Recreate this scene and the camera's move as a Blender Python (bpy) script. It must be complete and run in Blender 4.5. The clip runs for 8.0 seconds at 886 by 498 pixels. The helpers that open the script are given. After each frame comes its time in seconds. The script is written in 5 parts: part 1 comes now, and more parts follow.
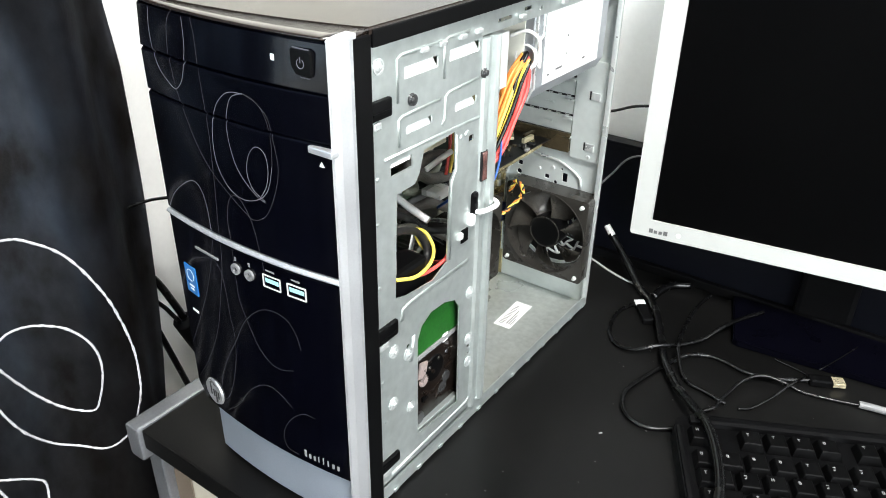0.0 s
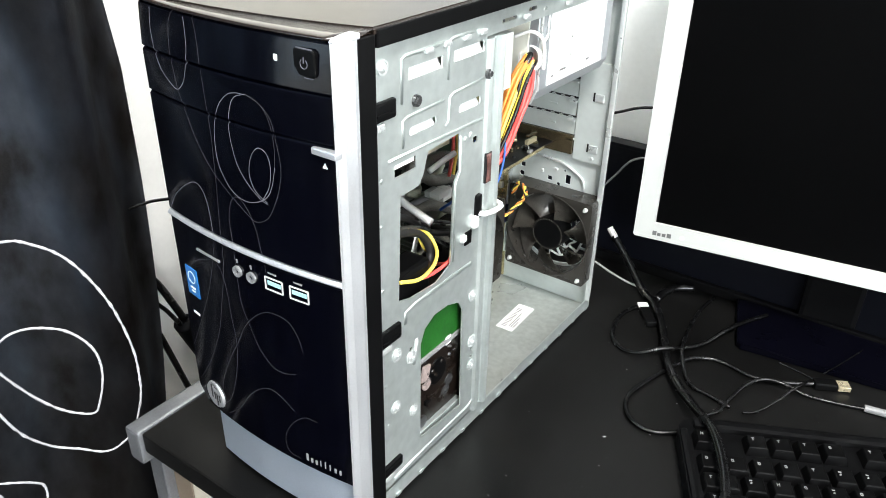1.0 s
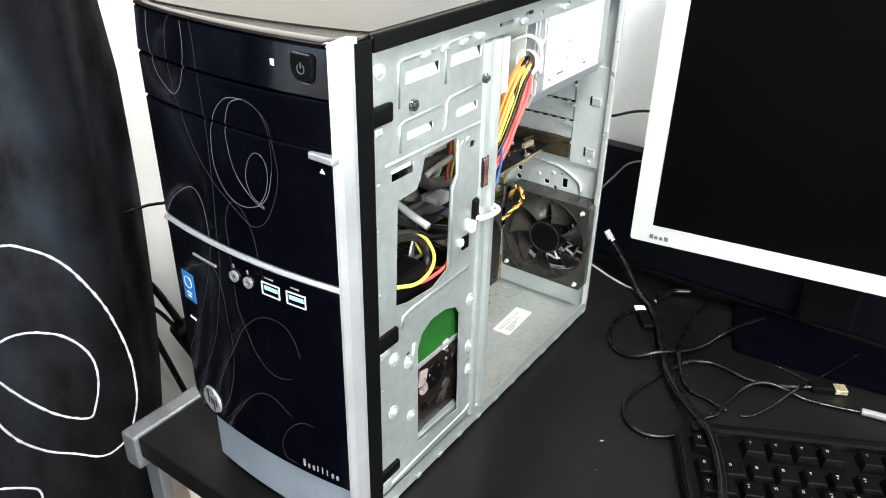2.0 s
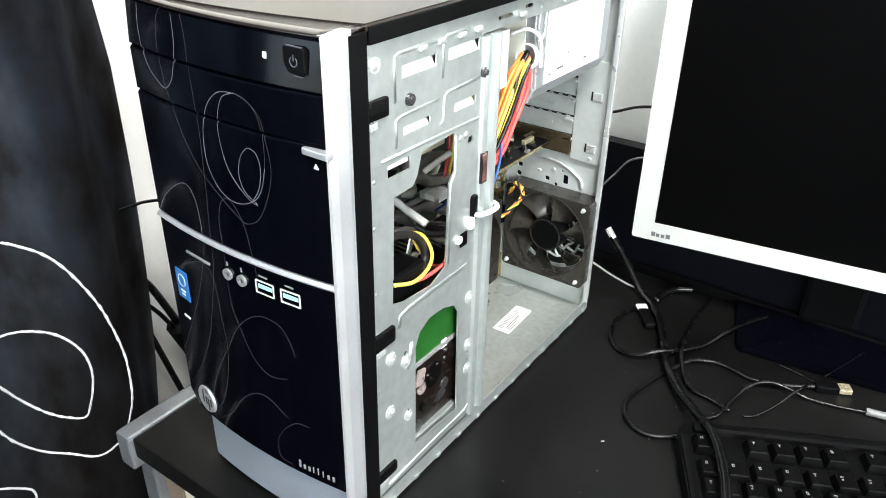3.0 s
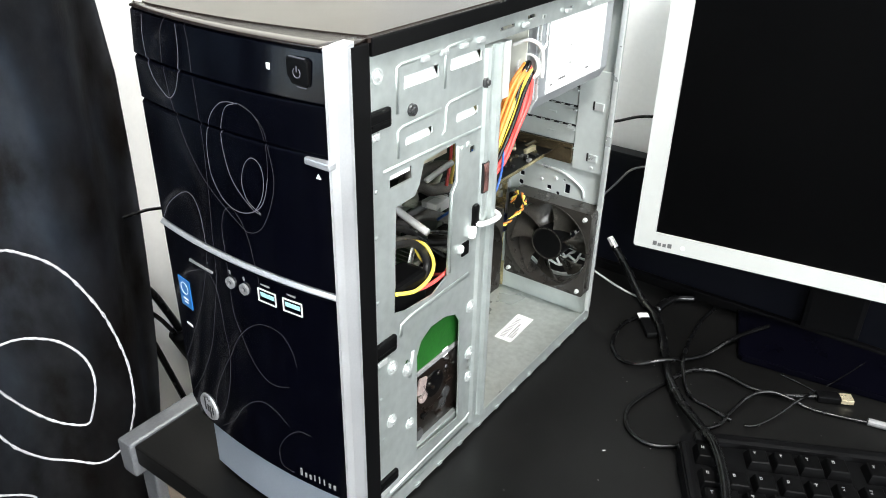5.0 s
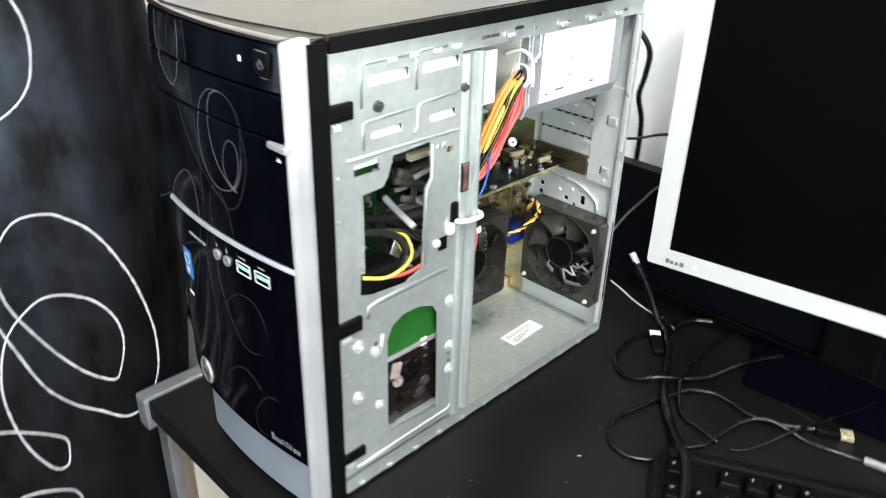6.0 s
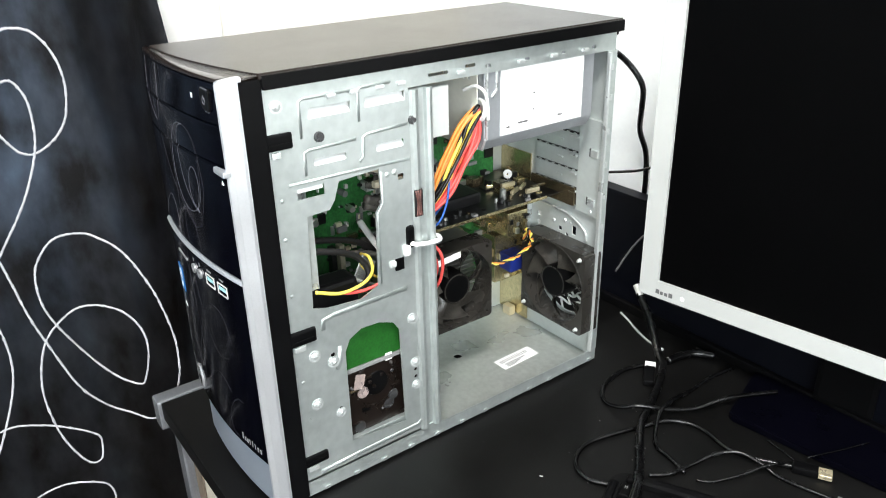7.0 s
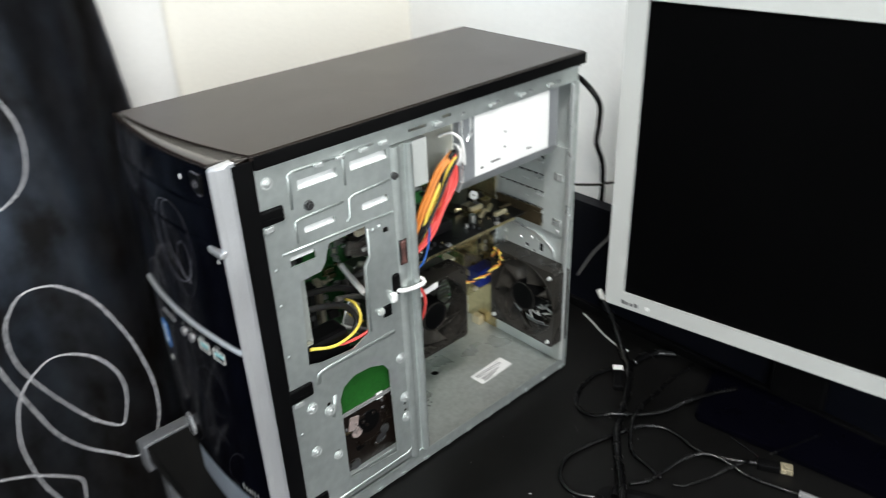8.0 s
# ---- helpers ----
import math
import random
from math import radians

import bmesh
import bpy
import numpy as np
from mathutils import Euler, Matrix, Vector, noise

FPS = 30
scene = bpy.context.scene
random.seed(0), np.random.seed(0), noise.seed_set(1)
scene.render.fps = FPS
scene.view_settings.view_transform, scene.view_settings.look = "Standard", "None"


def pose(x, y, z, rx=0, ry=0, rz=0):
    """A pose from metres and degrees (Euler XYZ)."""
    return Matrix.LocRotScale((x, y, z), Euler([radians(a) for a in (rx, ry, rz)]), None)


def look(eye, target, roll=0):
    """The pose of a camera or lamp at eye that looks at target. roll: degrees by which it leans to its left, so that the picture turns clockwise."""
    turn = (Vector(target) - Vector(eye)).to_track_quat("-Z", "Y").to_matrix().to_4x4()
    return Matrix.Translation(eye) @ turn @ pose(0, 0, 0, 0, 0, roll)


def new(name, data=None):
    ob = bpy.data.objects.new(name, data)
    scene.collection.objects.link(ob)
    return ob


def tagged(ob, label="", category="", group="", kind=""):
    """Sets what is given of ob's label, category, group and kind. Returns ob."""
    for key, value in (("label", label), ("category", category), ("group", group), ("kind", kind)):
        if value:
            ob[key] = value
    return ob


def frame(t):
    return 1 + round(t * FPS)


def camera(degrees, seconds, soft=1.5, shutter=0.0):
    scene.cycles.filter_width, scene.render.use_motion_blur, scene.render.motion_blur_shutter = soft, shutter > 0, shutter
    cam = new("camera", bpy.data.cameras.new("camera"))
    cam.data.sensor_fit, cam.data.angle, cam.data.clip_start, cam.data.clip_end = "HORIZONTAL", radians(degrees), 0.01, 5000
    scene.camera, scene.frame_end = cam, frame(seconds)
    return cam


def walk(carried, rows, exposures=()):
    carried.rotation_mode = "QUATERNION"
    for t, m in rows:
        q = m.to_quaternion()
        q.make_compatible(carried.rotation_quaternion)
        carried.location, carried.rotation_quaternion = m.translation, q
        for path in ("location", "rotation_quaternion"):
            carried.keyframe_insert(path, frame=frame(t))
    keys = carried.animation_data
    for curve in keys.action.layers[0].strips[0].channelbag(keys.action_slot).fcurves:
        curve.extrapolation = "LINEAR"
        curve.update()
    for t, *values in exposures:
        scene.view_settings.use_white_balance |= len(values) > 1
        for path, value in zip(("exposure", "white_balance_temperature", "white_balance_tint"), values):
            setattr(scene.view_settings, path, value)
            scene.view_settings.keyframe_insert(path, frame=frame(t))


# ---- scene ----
cam = camera(60.0, 8.0, soft=0.95, shutter=0.6)
PATH = [
    (0, (0.2900, -0.3300, 1.2270), (-0.7100, 1.0990, 0.2480), 1.10),
    (0.5, (0.2890, -0.3280, 1.2260), (-0.7130, 1.0950, 0.2410), 1.00),
    (1, (0.2850, -0.3280, 1.2250), (-0.7150, 1.1030, 0.2500), 1.20),
    (1.5, (0.2840, -0.3280, 1.2270), (-0.7100, 1.1110, 0.2560), 1.30),
    (3, (0.2810, -0.3180, 1.2210), (-0.7160, 1.1160, 0.2450), 1.20),
    (3.5, (0.2790, -0.3140, 1.2190), (-0.7210, 1.1140, 0.2390), 1.30),
    (4, (0.2760, -0.3150, 1.2200), (-0.7250, 1.1160, 0.2450), 1.40),
    (4.5, (0.2780, -0.3190, 1.2200), (-0.7210, 1.1220, 0.2580), 1.30),
    (5.8, (0.3380, -0.3120, 1.2310), (-0.7950, 1.0430, 0.2920), 1.10),
    (6, (0.3840, -0.2820, 1.2270), (-0.8490, 0.9880, 0.2960), 1.70),
    (6.2, (0.4308, -0.2436, 1.2330), (-0.9098, 0.9082, 0.2994), 2.40),
    (6.5, (0.4800, -0.2220, 1.2250), (-0.9380, 0.8570, 0.3170), 0.50),
    (6.8, (0.5060, -0.2110, 1.2336), (-0.9584, 0.8480, 0.3760), -1.14),
    (7, (0.5090, -0.2100, 1.2340), (-0.9600, 0.8570, 0.3950), -1.30),
    (7.2, (0.5220, -0.2124, 1.2446), (-0.9630, 0.8486, 0.4284), -1.64),
    (7.5, (0.5220, -0.2220, 1.2630), (-0.9510, 0.8610, 0.4530), -1.70),
    (7.7, (0.5150, -0.2320, 1.2900), (-0.9200, 0.8642, 0.4324), -1.40),
    (7.9, (0.4900, -0.2290, 1.3160), (-0.8830, 0.8844, 0.3828), -2.10),
    (8, (0.4660, -0.2330, 1.3170), (-0.8460, 0.9360, 0.3620), -2.30),
]
walk(cam, [(t, look(eye, target, roll)) for t, eye, target, roll in PATH], exposures=[(0.0, 0.01), (0.5, 0.09), (1.0, 0.11), (1.5, 0.12), (3.0, 0.13), (3.5, 0.04), (4.0, 0.05), (4.5, 0.0), (6.0, 0.0), (6.5, -0.08), (7.0, -0.20), (7.2, -0.44), (7.5, -0.70), (8.0, -0.95)])
from mathutils.bvhtree import BVHTree

# ---- world and lights ----
world = bpy.data.worlds.new("world")
scene.world = world
world.use_nodes = True
sky = world.node_tree.nodes.new("ShaderNodeTexSky")
sky.sky_type, sky.sun_disc = "NISHITA", False
sky.sun_elevation, sky.sun_rotation = radians(40), radians(60)
back = world.node_tree.nodes["Background"]
back.inputs["Strength"].default_value = 0.12
world.node_tree.links.new(sky.outputs["Color"], back.inputs["Color"])


def lamp(name, eye, target, size_x, size_y, power, color):
    data = bpy.data.lights.new(name, "AREA")
    data.shape, data.size, data.size_y, data.energy, data.color = "RECTANGLE", size_x, size_y, power, color
    ob = new(name, data)
    ob.matrix_world = look(eye, target)
    return ob


# Main light through an unseen window, added to light the tower's open side.
lamp("window_daylight", (2.38, -1.15, 1.65), (0.0, 0.1, 0.95), 1.4, 1.1, 83, (0.92, 0.97, 1.0))
lamp("side_window_daylight", (-0.52, -0.72, 1.47), (0.5, -0.72, 1.42), 1.32, 1.06, 20, (0.66, 0.84, 1.0))
# Overhead lamp added to brighten the upper steel and back wall; it has no fixture.
lamp("ceiling_lamp_light", (0.72, -0.42, 2.36), (0.72, -0.42, 0.0), 0.35, 0.35, 52, (1.0, 0.98, 0.96))
scene.view_settings.exposure = 0.0


# ---- materials ----
def material(name, color, rough=0.5, metal=0.0, scale=40.0, vary=0.12, bump=0.05, fine=400.0, coat=0.0, rvary=0.15, second=None, mix_scale=6.0, spec=0.5, piece=0.0):
    """Two scales of noise over colour, roughness and relief, in metres."""
    m = bpy.data.materials.new(name)
    m.use_nodes = True
    nt = m.node_tree
    n, link = nt.nodes, nt.links.new
    b = n["Principled BSDF"]
    geo = n.new("ShaderNodeNewGeometry")
    big, small = n.new("ShaderNodeTexNoise"), n.new("ShaderNodeTexNoise")
    big.inputs["Scale"].default_value, small.inputs["Scale"].default_value = scale, fine
    big.inputs["Detail"].default_value, small.inputs["Detail"].default_value = 4.0, 2.0
    link(geo.outputs["Position"], big.inputs["Vector"])
    link(geo.outputs["Position"], small.inputs["Vector"])
    add = n.new("ShaderNodeMath")
    add.operation = "ADD"
    link(big.outputs["Fac"], add.inputs[0])
    link(small.outputs["Fac"], add.inputs[1])
    rng = n.new("ShaderNodeMapRange")
    rng.inputs["From Min"].default_value, rng.inputs["From Max"].default_value = 0.6, 1.4
    link(add.outputs[0], rng.inputs["Value"])
    mix = n.new("ShaderNodeMix")
    mix.data_type = "RGBA"
    low = [c * (1 - vary) for c in color]
    high = [min(1.0, c * (1 + vary)) for c in (second or color)]
    mix.inputs["A"].default_value, mix.inputs["B"].default_value = (*low, 1), (*high, 1)
    link(rng.outputs["Result"], mix.inputs["Factor"])
    out = mix.outputs["Result"]
    if piece:
        info = n.new("ShaderNodeObjectInfo")
        hsv = n.new("ShaderNodeHueSaturation")
        val = n.new("ShaderNodeMapRange")
        val.inputs["To Min"].default_value, val.inputs["To Max"].default_value = 1 - piece, 1 + piece
        link(info.outputs["Random"], val.inputs["Value"])
        link(val.outputs["Result"], hsv.inputs["Value"])
        link(out, hsv.inputs["Color"])
        out = hsv.outputs["Color"]
    link(out, b.inputs["Base Color"])
    rr = n.new("ShaderNodeMapRange")
    rr.inputs["From Min"].default_value, rr.inputs["From Max"].default_value = 0.3, 0.7
    rr.inputs["To Min"].default_value, rr.inputs["To Max"].default_value = max(0.02, rough * (1 - rvary)), min(1.0, rough * (1 + rvary))
    link(big.outputs["Fac"], rr.inputs["Value"])
    link(rr.outputs["Result"], b.inputs["Roughness"])
    b.inputs["Metallic"].default_value = metal
    b.inputs["Coat Weight"].default_value = coat
    b.inputs["Coat Roughness"].default_value = 0.04
    b.inputs["Specular IOR Level"].default_value = spec
    if bump:
        bp = n.new("ShaderNodeBump")
        bp.inputs["Strength"].default_value, bp.inputs["Distance"].default_value = bump, 0.0008
        link(small.outputs["Fac"], bp.inputs["Height"])
        link(bp.outputs["Normal"], b.inputs["Normal"])
    return m


M_ZINC = material("galvanised_steel", (0.53, 0.58, 0.565), 0.36, 0.76, 11, 0.07, 0.03, 120, second=(0.60, 0.645, 0.63))
M_ZINC_FLOOR = material("dull_galvanised_steel", (0.45, 0.48, 0.45), 0.34, 0.55, 16, 0.12, 0.04, 160, second=(0.51, 0.54, 0.51), rvary=0.3)
# Lighter, less metallic steel; its colour makes up for daylight entering the case.
M_ZINC_LIT = material("inner_galvanised_steel", (0.60, 0.645, 0.63), 0.38, 0.45, 18, 0.06, 0.04, 160)
M_EDGE = material("bright_folded_steel", (0.66, 0.69, 0.68), 0.3, 0.6, 30, 0.08, 0.04, 300)
# Case steel in a paler colour, for slats and bars that catch light.
M_LIT_STEEL = material("bright_bare_steel", (0.80, 0.82, 0.81), 0.4, 0.2, 30, 0.05, 0.03, 300)
M_BRASS = material("yellowed_steel", (0.52, 0.44, 0.25), 0.24, 0.85, 30, 0.3, 0.10, 200)
M_PIANO = material("glossy_navy_black_plastic", (0.0007, 0.0008, 0.0022), 0.13, 0.0, 20, 0.2, 0.0, 300, coat=0.03, spec=0.20)
M_RIM_GLOSS = material("glossy_brown_black_plastic", (0.013, 0.0085, 0.0062), 0.24, 0.0, 20, 0.1, 0.0, 300, coat=0.3)
# Sleeve and olive colours are raised to stand in for light deep in the opening.
M_SLEEVE = material("worn_black_cable_sleeve", (0.125, 0.118, 0.102), 0.34, 0.0, 60, 0.45, 0.5, 1400, spec=0.5)
M_OLIVE = material("olive_grey_cable", (0.30, 0.31, 0.24), 0.4, 0.0, 60, 0.3, 0.2, 900)
M_DISK = material("brown_black_disk_casting", (0.0075, 0.0050, 0.0038), 0.3, 0.0, 40, 0.3, 0.1, 700, spec=0.3)
M_PINK = material("pinkish_bare_metal", (0.62, 0.50, 0.47), 0.3, 0.6, 60, 0.2, 0.05, 500)
M_SWIRL = material("grey_print_line", (0.105, 0.105, 0.12), 0.6, 0.0, 25, 0.45, 0.0, 300, spec=0.1)
M_SWIRL_FAINT = material("faint_print_line", (0.030, 0.030, 0.036), 0.6, 0.0, 25, 0.45, 0.0, 300, spec=0.05)
M_SILVER = material("silver_plastic", (0.60, 0.61, 0.63), 0.34, 0.70, 30, 0.05, 0.03, 700)
M_BASE = material("light_silver_plastic", (0.33, 0.37, 0.43), 0.38, 0.5, 30, 0.06, 0.03, 700)
M_BLACK = material("black_plastic", (0.0022, 0.0022, 0.0024), 0.4, 0.0, 40, 0.2, 0.05, 900, spec=0.10)
M_BLACK_SOFT = material("black_rubber", (0.010, 0.010, 0.010), 0.5, 0.0, 60, 0.25, 0.04, 900)
M_CABLE = material("black_cable_jacket", (0.0022, 0.0022, 0.0024), 0.26, 0.0, 60, 0.25, 0.03, 900, spec=0.42)
M_LID = material("brown_black_painted_steel", (0.0125, 0.0075, 0.0052), 0.30, 0.0, 20, 0.05, 0.10, 1500, rvary=0.06, spec=0.42)
M_DESK = material("black_laminate", (0.0026, 0.0026, 0.0026), 0.42, 0.0, 9, 0.4, 0.10, 1100, rvary=0.25, spec=0.17, second=(0.0046, 0.0045, 0.0043))
M_RIM = material("grey_edge_trim", (0.30, 0.31, 0.33), 0.36, 0.75, 30, 0.15, 0.05, 500)
M_LEG = material("tan_chipboard_panel", (0.17, 0.13, 0.095), 0.6, 0.0, 20, 0.2, 0.1, 400)
M_WALL = material("white_painted_plaster", (0.88, 0.885, 0.875), 0.85, 0.0, 4, 0.03, 0.12, 180)
M_SIDE_WALL = material("cream_painted_plaster", (0.84, 0.81, 0.73), 0.85, 0.0, 4, 0.04, 0.12, 180)
M_FLOOR = material("dark_carpet", (0.07, 0.065, 0.06), 0.95, 0.0, 12, 0.3, 0.5, 500)
M_TRIM = material("white_gloss_paint", (0.8, 0.79, 0.76), 0.4, 0.0, 10, 0.03, 0.04, 200)
M_CURTAIN = material("black_curtain_fabric", (0.0026, 0.0020, 0.0017), 0.55, 0.0, 22, 0.45, 0.9, 620, second=(0.0072, 0.0060, 0.0053), spec=0.07)
nt = M_CURTAIN.node_tree
thin = nt.nodes.new("ShaderNodeBsdfTranslucent")
# Bluish blotches in the translucent colour stand in for the cloth's mottled sheen.
sheen_blot = nt.nodes.new("ShaderNodeTexNoise")
sheen_blot.inputs["Scale"].default_value, sheen_blot.inputs["Detail"].default_value = 19.0, 7.0
stretch = nt.nodes.new("ShaderNodeVectorMath")
stretch.operation = "MULTIPLY"
stretch.inputs[1].default_value = (1.0, 1.0, 0.55)
place = nt.nodes.new("ShaderNodeNewGeometry")
nt.links.new(place.outputs["Position"], stretch.inputs[0])
nt.links.new(stretch.outputs["Vector"], sheen_blot.inputs["Vector"])
ramp = nt.nodes.new("ShaderNodeValToRGB")
ramp.color_ramp.elements[0].position, ramp.color_ramp.elements[0].color = 0.34, (0.024, 0.022, 0.022, 1)
ramp.color_ramp.elements[1].position, ramp.color_ramp.elements[1].color = 0.74, (0.175, 0.195, 0.235, 1)
nt.links.new(sheen_blot.outputs["Fac"], ramp.inputs["Fac"])
nt.links.new(ramp.outputs["Color"], thin.inputs["Color"])
both = nt.nodes.new("ShaderNodeAddShader")
nt.links.new(nt.nodes["Principled BSDF"].outputs["BSDF"], both.inputs[0])
nt.links.new(thin.outputs["BSDF"], both.inputs[1])
nt.links.new(both.outputs["Shader"], nt.nodes["Material Output"].inputs["Surface"])
M_THREAD = material("white_embroidery_thread", (0.46, 0.46, 0.48), 0.8, 0.0, 90, 0.18, 0.6, 1200)
M_NAVY = material("dark_navy_panel", (0.0022, 0.0026, 0.0048), 0.4, 0.0, 12, 0.2, 0.05, 500, spec=0.16)
M_SCREEN = material("matt_black_screen", (0.0010, 0.0010, 0.0011), 0.5, 0.0, 10, 0.15, 0.02, 900, spec=0.02)
M_MONITOR = material("silver_grey_monitor_plastic", (0.52, 0.53, 0.51), 0.42, 0.1, 20, 0.04, 0.04, 900)
M_VENT = material("pale_steel_vent", (0.78, 0.79, 0.70), 0.45, 0.1, 14, 0.05, 0.03, 200)
M_WHITE = material("white_plastic", (0.8, 0.8, 0.78), 0.45, 0.0, 30, 0.06, 0.03, 600)
M_PAPER = material("white_paper_label", (0.86, 0.86, 0.84), 0.6, 0.0, 20, 0.03, 0.02, 600)
M_INK = material("grey_print", (0.12, 0.12, 0.12), 0.6, 0.0, 20, 0.1, 0.0, 600)
M_GREEN = material("green_circuit_board", (0.016, 0.115, 0.026), 0.32, 0.0, 60, 0.5, 0.2, 380, second=(0.03, 0.16, 0.04))
M_GREEN_HDD = material("bright_green_circuit_board", (0.012, 0.085, 0.012), 0.35, 0.0, 60, 0.35, 0.1, 500)
M_CHIP = material("black_chip_resin", (0.006, 0.006, 0.0065), 0.35, 0.0, 60, 0.2, 0.1, 700)
M_FAN = material("dark_grey_fan_plastic", (0.024, 0.022, 0.019), 0.28, 0.0, 40, 0.25, 0.04, 700)
M_BLADE = material("smoky_fan_blade_plastic", (0.070, 0.064, 0.055), 0.14, 0.0, 40, 0.3, 0.03, 700)
M_ALU = material("aluminium_fins", (0.6, 0.6, 0.58), 0.35, 0.9, 40, 0.1, 0.05, 500)
M_CHROME = material("polished_metal", (0.85, 0.85, 0.85), 0.28, 1.0, 40, 0.05, 0.02, 500)
M_SATIN = material("satin_nickel", (0.42, 0.42, 0.43), 0.3, 0.6, 40, 0.06, 0.02, 500)
M_NICKEL = material("bright_nickel_socket", (0.74, 0.73, 0.70), 0.42, 0.35, 40, 0.08, 0.03, 500)
M_SCREW = material("dull_screw_steel", (0.09, 0.09, 0.092), 0.3, 0.7, 40, 0.2, 0.05, 500)
M_PANEL = material("cream_laminate", (0.46, 0.42, 0.34), 0.5, 0.0, 10, 0.06, 0.04, 300)
M_GOLD = material("gold_plated_contact", (0.62, 0.54, 0.36), 0.3, 0.6, 40, 0.1, 0.02, 500)
M_ORANGE = material("orange_wire", (0.66, 0.22, 0.035), 0.4, 0.0, 60, 0.12, 0.02, 500)
M_YELLOW = material("yellow_wire", (0.80, 0.62, 0.10), 0.4, 0.0, 60, 0.1, 0.02, 500)
M_RED = material("red_wire", (0.72, 0.085, 0.075), 0.4, 0.0, 60, 0.12, 0.02, 500)
M_BLUE = material("blue_wire", (0.02, 0.09, 0.35), 0.4, 0.0, 60, 0.12, 0.02, 500)
M_CREAM = material("cream_connector_plastic", (0.65, 0.6, 0.45), 0.5, 0.0, 60, 0.1, 0.03, 500)
M_VGA = material("blue_connector_plastic", (0.010, 0.022, 0.17), 0.4, 0.0, 60, 0.1, 0.03, 500)
M_STICKER = material("blue_sticker", (0.016, 0.13, 0.38), 0.3, 0.0, 60, 0.12, 0.0, 500)
M_USB = material("turquoise_socket_tongue", (0.34, 0.64, 0.66), 0.4, 0.0, 60, 0.1, 0.0, 500)
M_KEY = material("black_keycap_plastic", (0.0022, 0.0022, 0.0023), 0.42, 0.0, 60, 0.2, 0.08, 1200, piece=0.2, spec=0.05)
M_LEGEND = material("pale_grey_legend", (0.20, 0.20, 0.195), 0.6, 0.0, 60, 0.2, 0.0, 600, spec=0.1)
M_BROWN = material("brown_tinted_steel", (0.16, 0.125, 0.075), 0.25, 0.75, 26, 0.35, 0.06, 200)
M_PALE = material("pale_grey_sheet", (0.50, 0.52, 0.50), 0.5, 0.2, 30, 0.05, 0.03, 300)
M_COPPER = material("red_brown_wire", (0.040, 0.018, 0.015), 0.4, 0.0, 160, 0.8, 0.02, 700, second=(0.10, 0.045, 0.038))
M_FOOT = material("navy_black_plastic", (0.0010, 0.0010, 0.0026), 0.30, 0.0, 30, 0.2, 0.04, 900, spec=0.08)
M_GREY = material("grey_plastic", (0.2, 0.2, 0.2), 0.5, 0.0, 60, 0.1, 0.05, 600)


# ---- mesh helpers ----
def finish(name, bm, mat, parent=None, label="", smooth=False):
    bmesh.ops.recalc_face_normals(bm, faces=bm.faces)
    me = bpy.data.meshes.new(name)
    bm.to_mesh(me)
    bm.free()
    me.materials.append(mat)
    if smooth:
        for p in me.polygons:
            p.use_smooth = True
    ob = new(name, me)
    if parent:
        ob.parent = parent
    if label:
        ob["label"] = label
    return ob


def part(name, bm, mat, parent, label="", smooth=False):
    return finish(name, bm, mat, parent, label, smooth)


def thing(name, label, category, group="", kind="", at=(0, 0, 0), rz=0.0):
    ob = new(name)
    ob.empty_display_size = 0.02
    ob.matrix_world = pose(*at, 0, 0, rz)
    return tagged(ob, label, category, group, kind)


def box(bm, lo, hi, bevel=0.0, m=None):
    """A box between two corners, with rounded edges if asked."""
    c = [(a + b) / 2 for a, b in zip(lo, hi)]
    s = [abs(b - a) for a, b in zip(lo, hi)]
    r = bmesh.ops.create_cube(bm, size=1.0, matrix=Matrix.Translation(c) @ Matrix.Diagonal((*s, 1)))
    verts = r["verts"]
    if bevel:
        edges = list({e for v in verts for e in v.link_edges})
        rb = bmesh.ops.bevel(bm, geom=edges, offset=min(bevel, min(s) * 0.45), segments=2, affect="EDGES", profile=0.6)
        verts = list({v for f in rb["faces"] for v in f.verts} | {v for v in verts if v.is_valid})
    if m is not None:
        bmesh.ops.transform(bm, matrix=m, verts=verts)
    return bm


def one_box(lo, hi, bevel=0.0, m=None):
    return box(bmesh.new(), lo, hi, bevel, m)


def disc(bm, centre, axis, r0, r1, depth, seg=24):
    """A frustum along an axis, its base at centre."""
    q = Vector(axis).normalized().to_track_quat("Z", "Y").to_matrix().to_4x4()
    m = Matrix.Translation(Vector(centre)) @ q @ Matrix.Translation((0, 0, depth / 2))
    bmesh.ops.create_cone(bm, cap_ends=True, segments=seg, radius1=r0, radius2=r1, depth=depth, matrix=m)
    return bm


def ring(bm, centre, axis, r_in, r_out, depth, seg=36):
    q = Vector(axis).normalized().to_track_quat("Z", "Y").to_matrix().to_4x4()
    m = Matrix.Translation(Vector(centre)) @ q
    loops = []
    for z, r in ((0, r_in), (0, r_out), (depth, r_out), (depth, r_in)):
        loops.append([bm.verts.new(m @ Vector((r * math.cos(2 * math.pi * i / seg), r * math.sin(2 * math.pi * i / seg), z))) for i in range(seg)])
    for k in range(4):
        a, b = loops[k], loops[(k + 1) % 4]
        for i in range(seg):
            bm.faces.new((a[i], a[(i + 1) % seg], b[(i + 1) % seg], b[i]))
    return bm


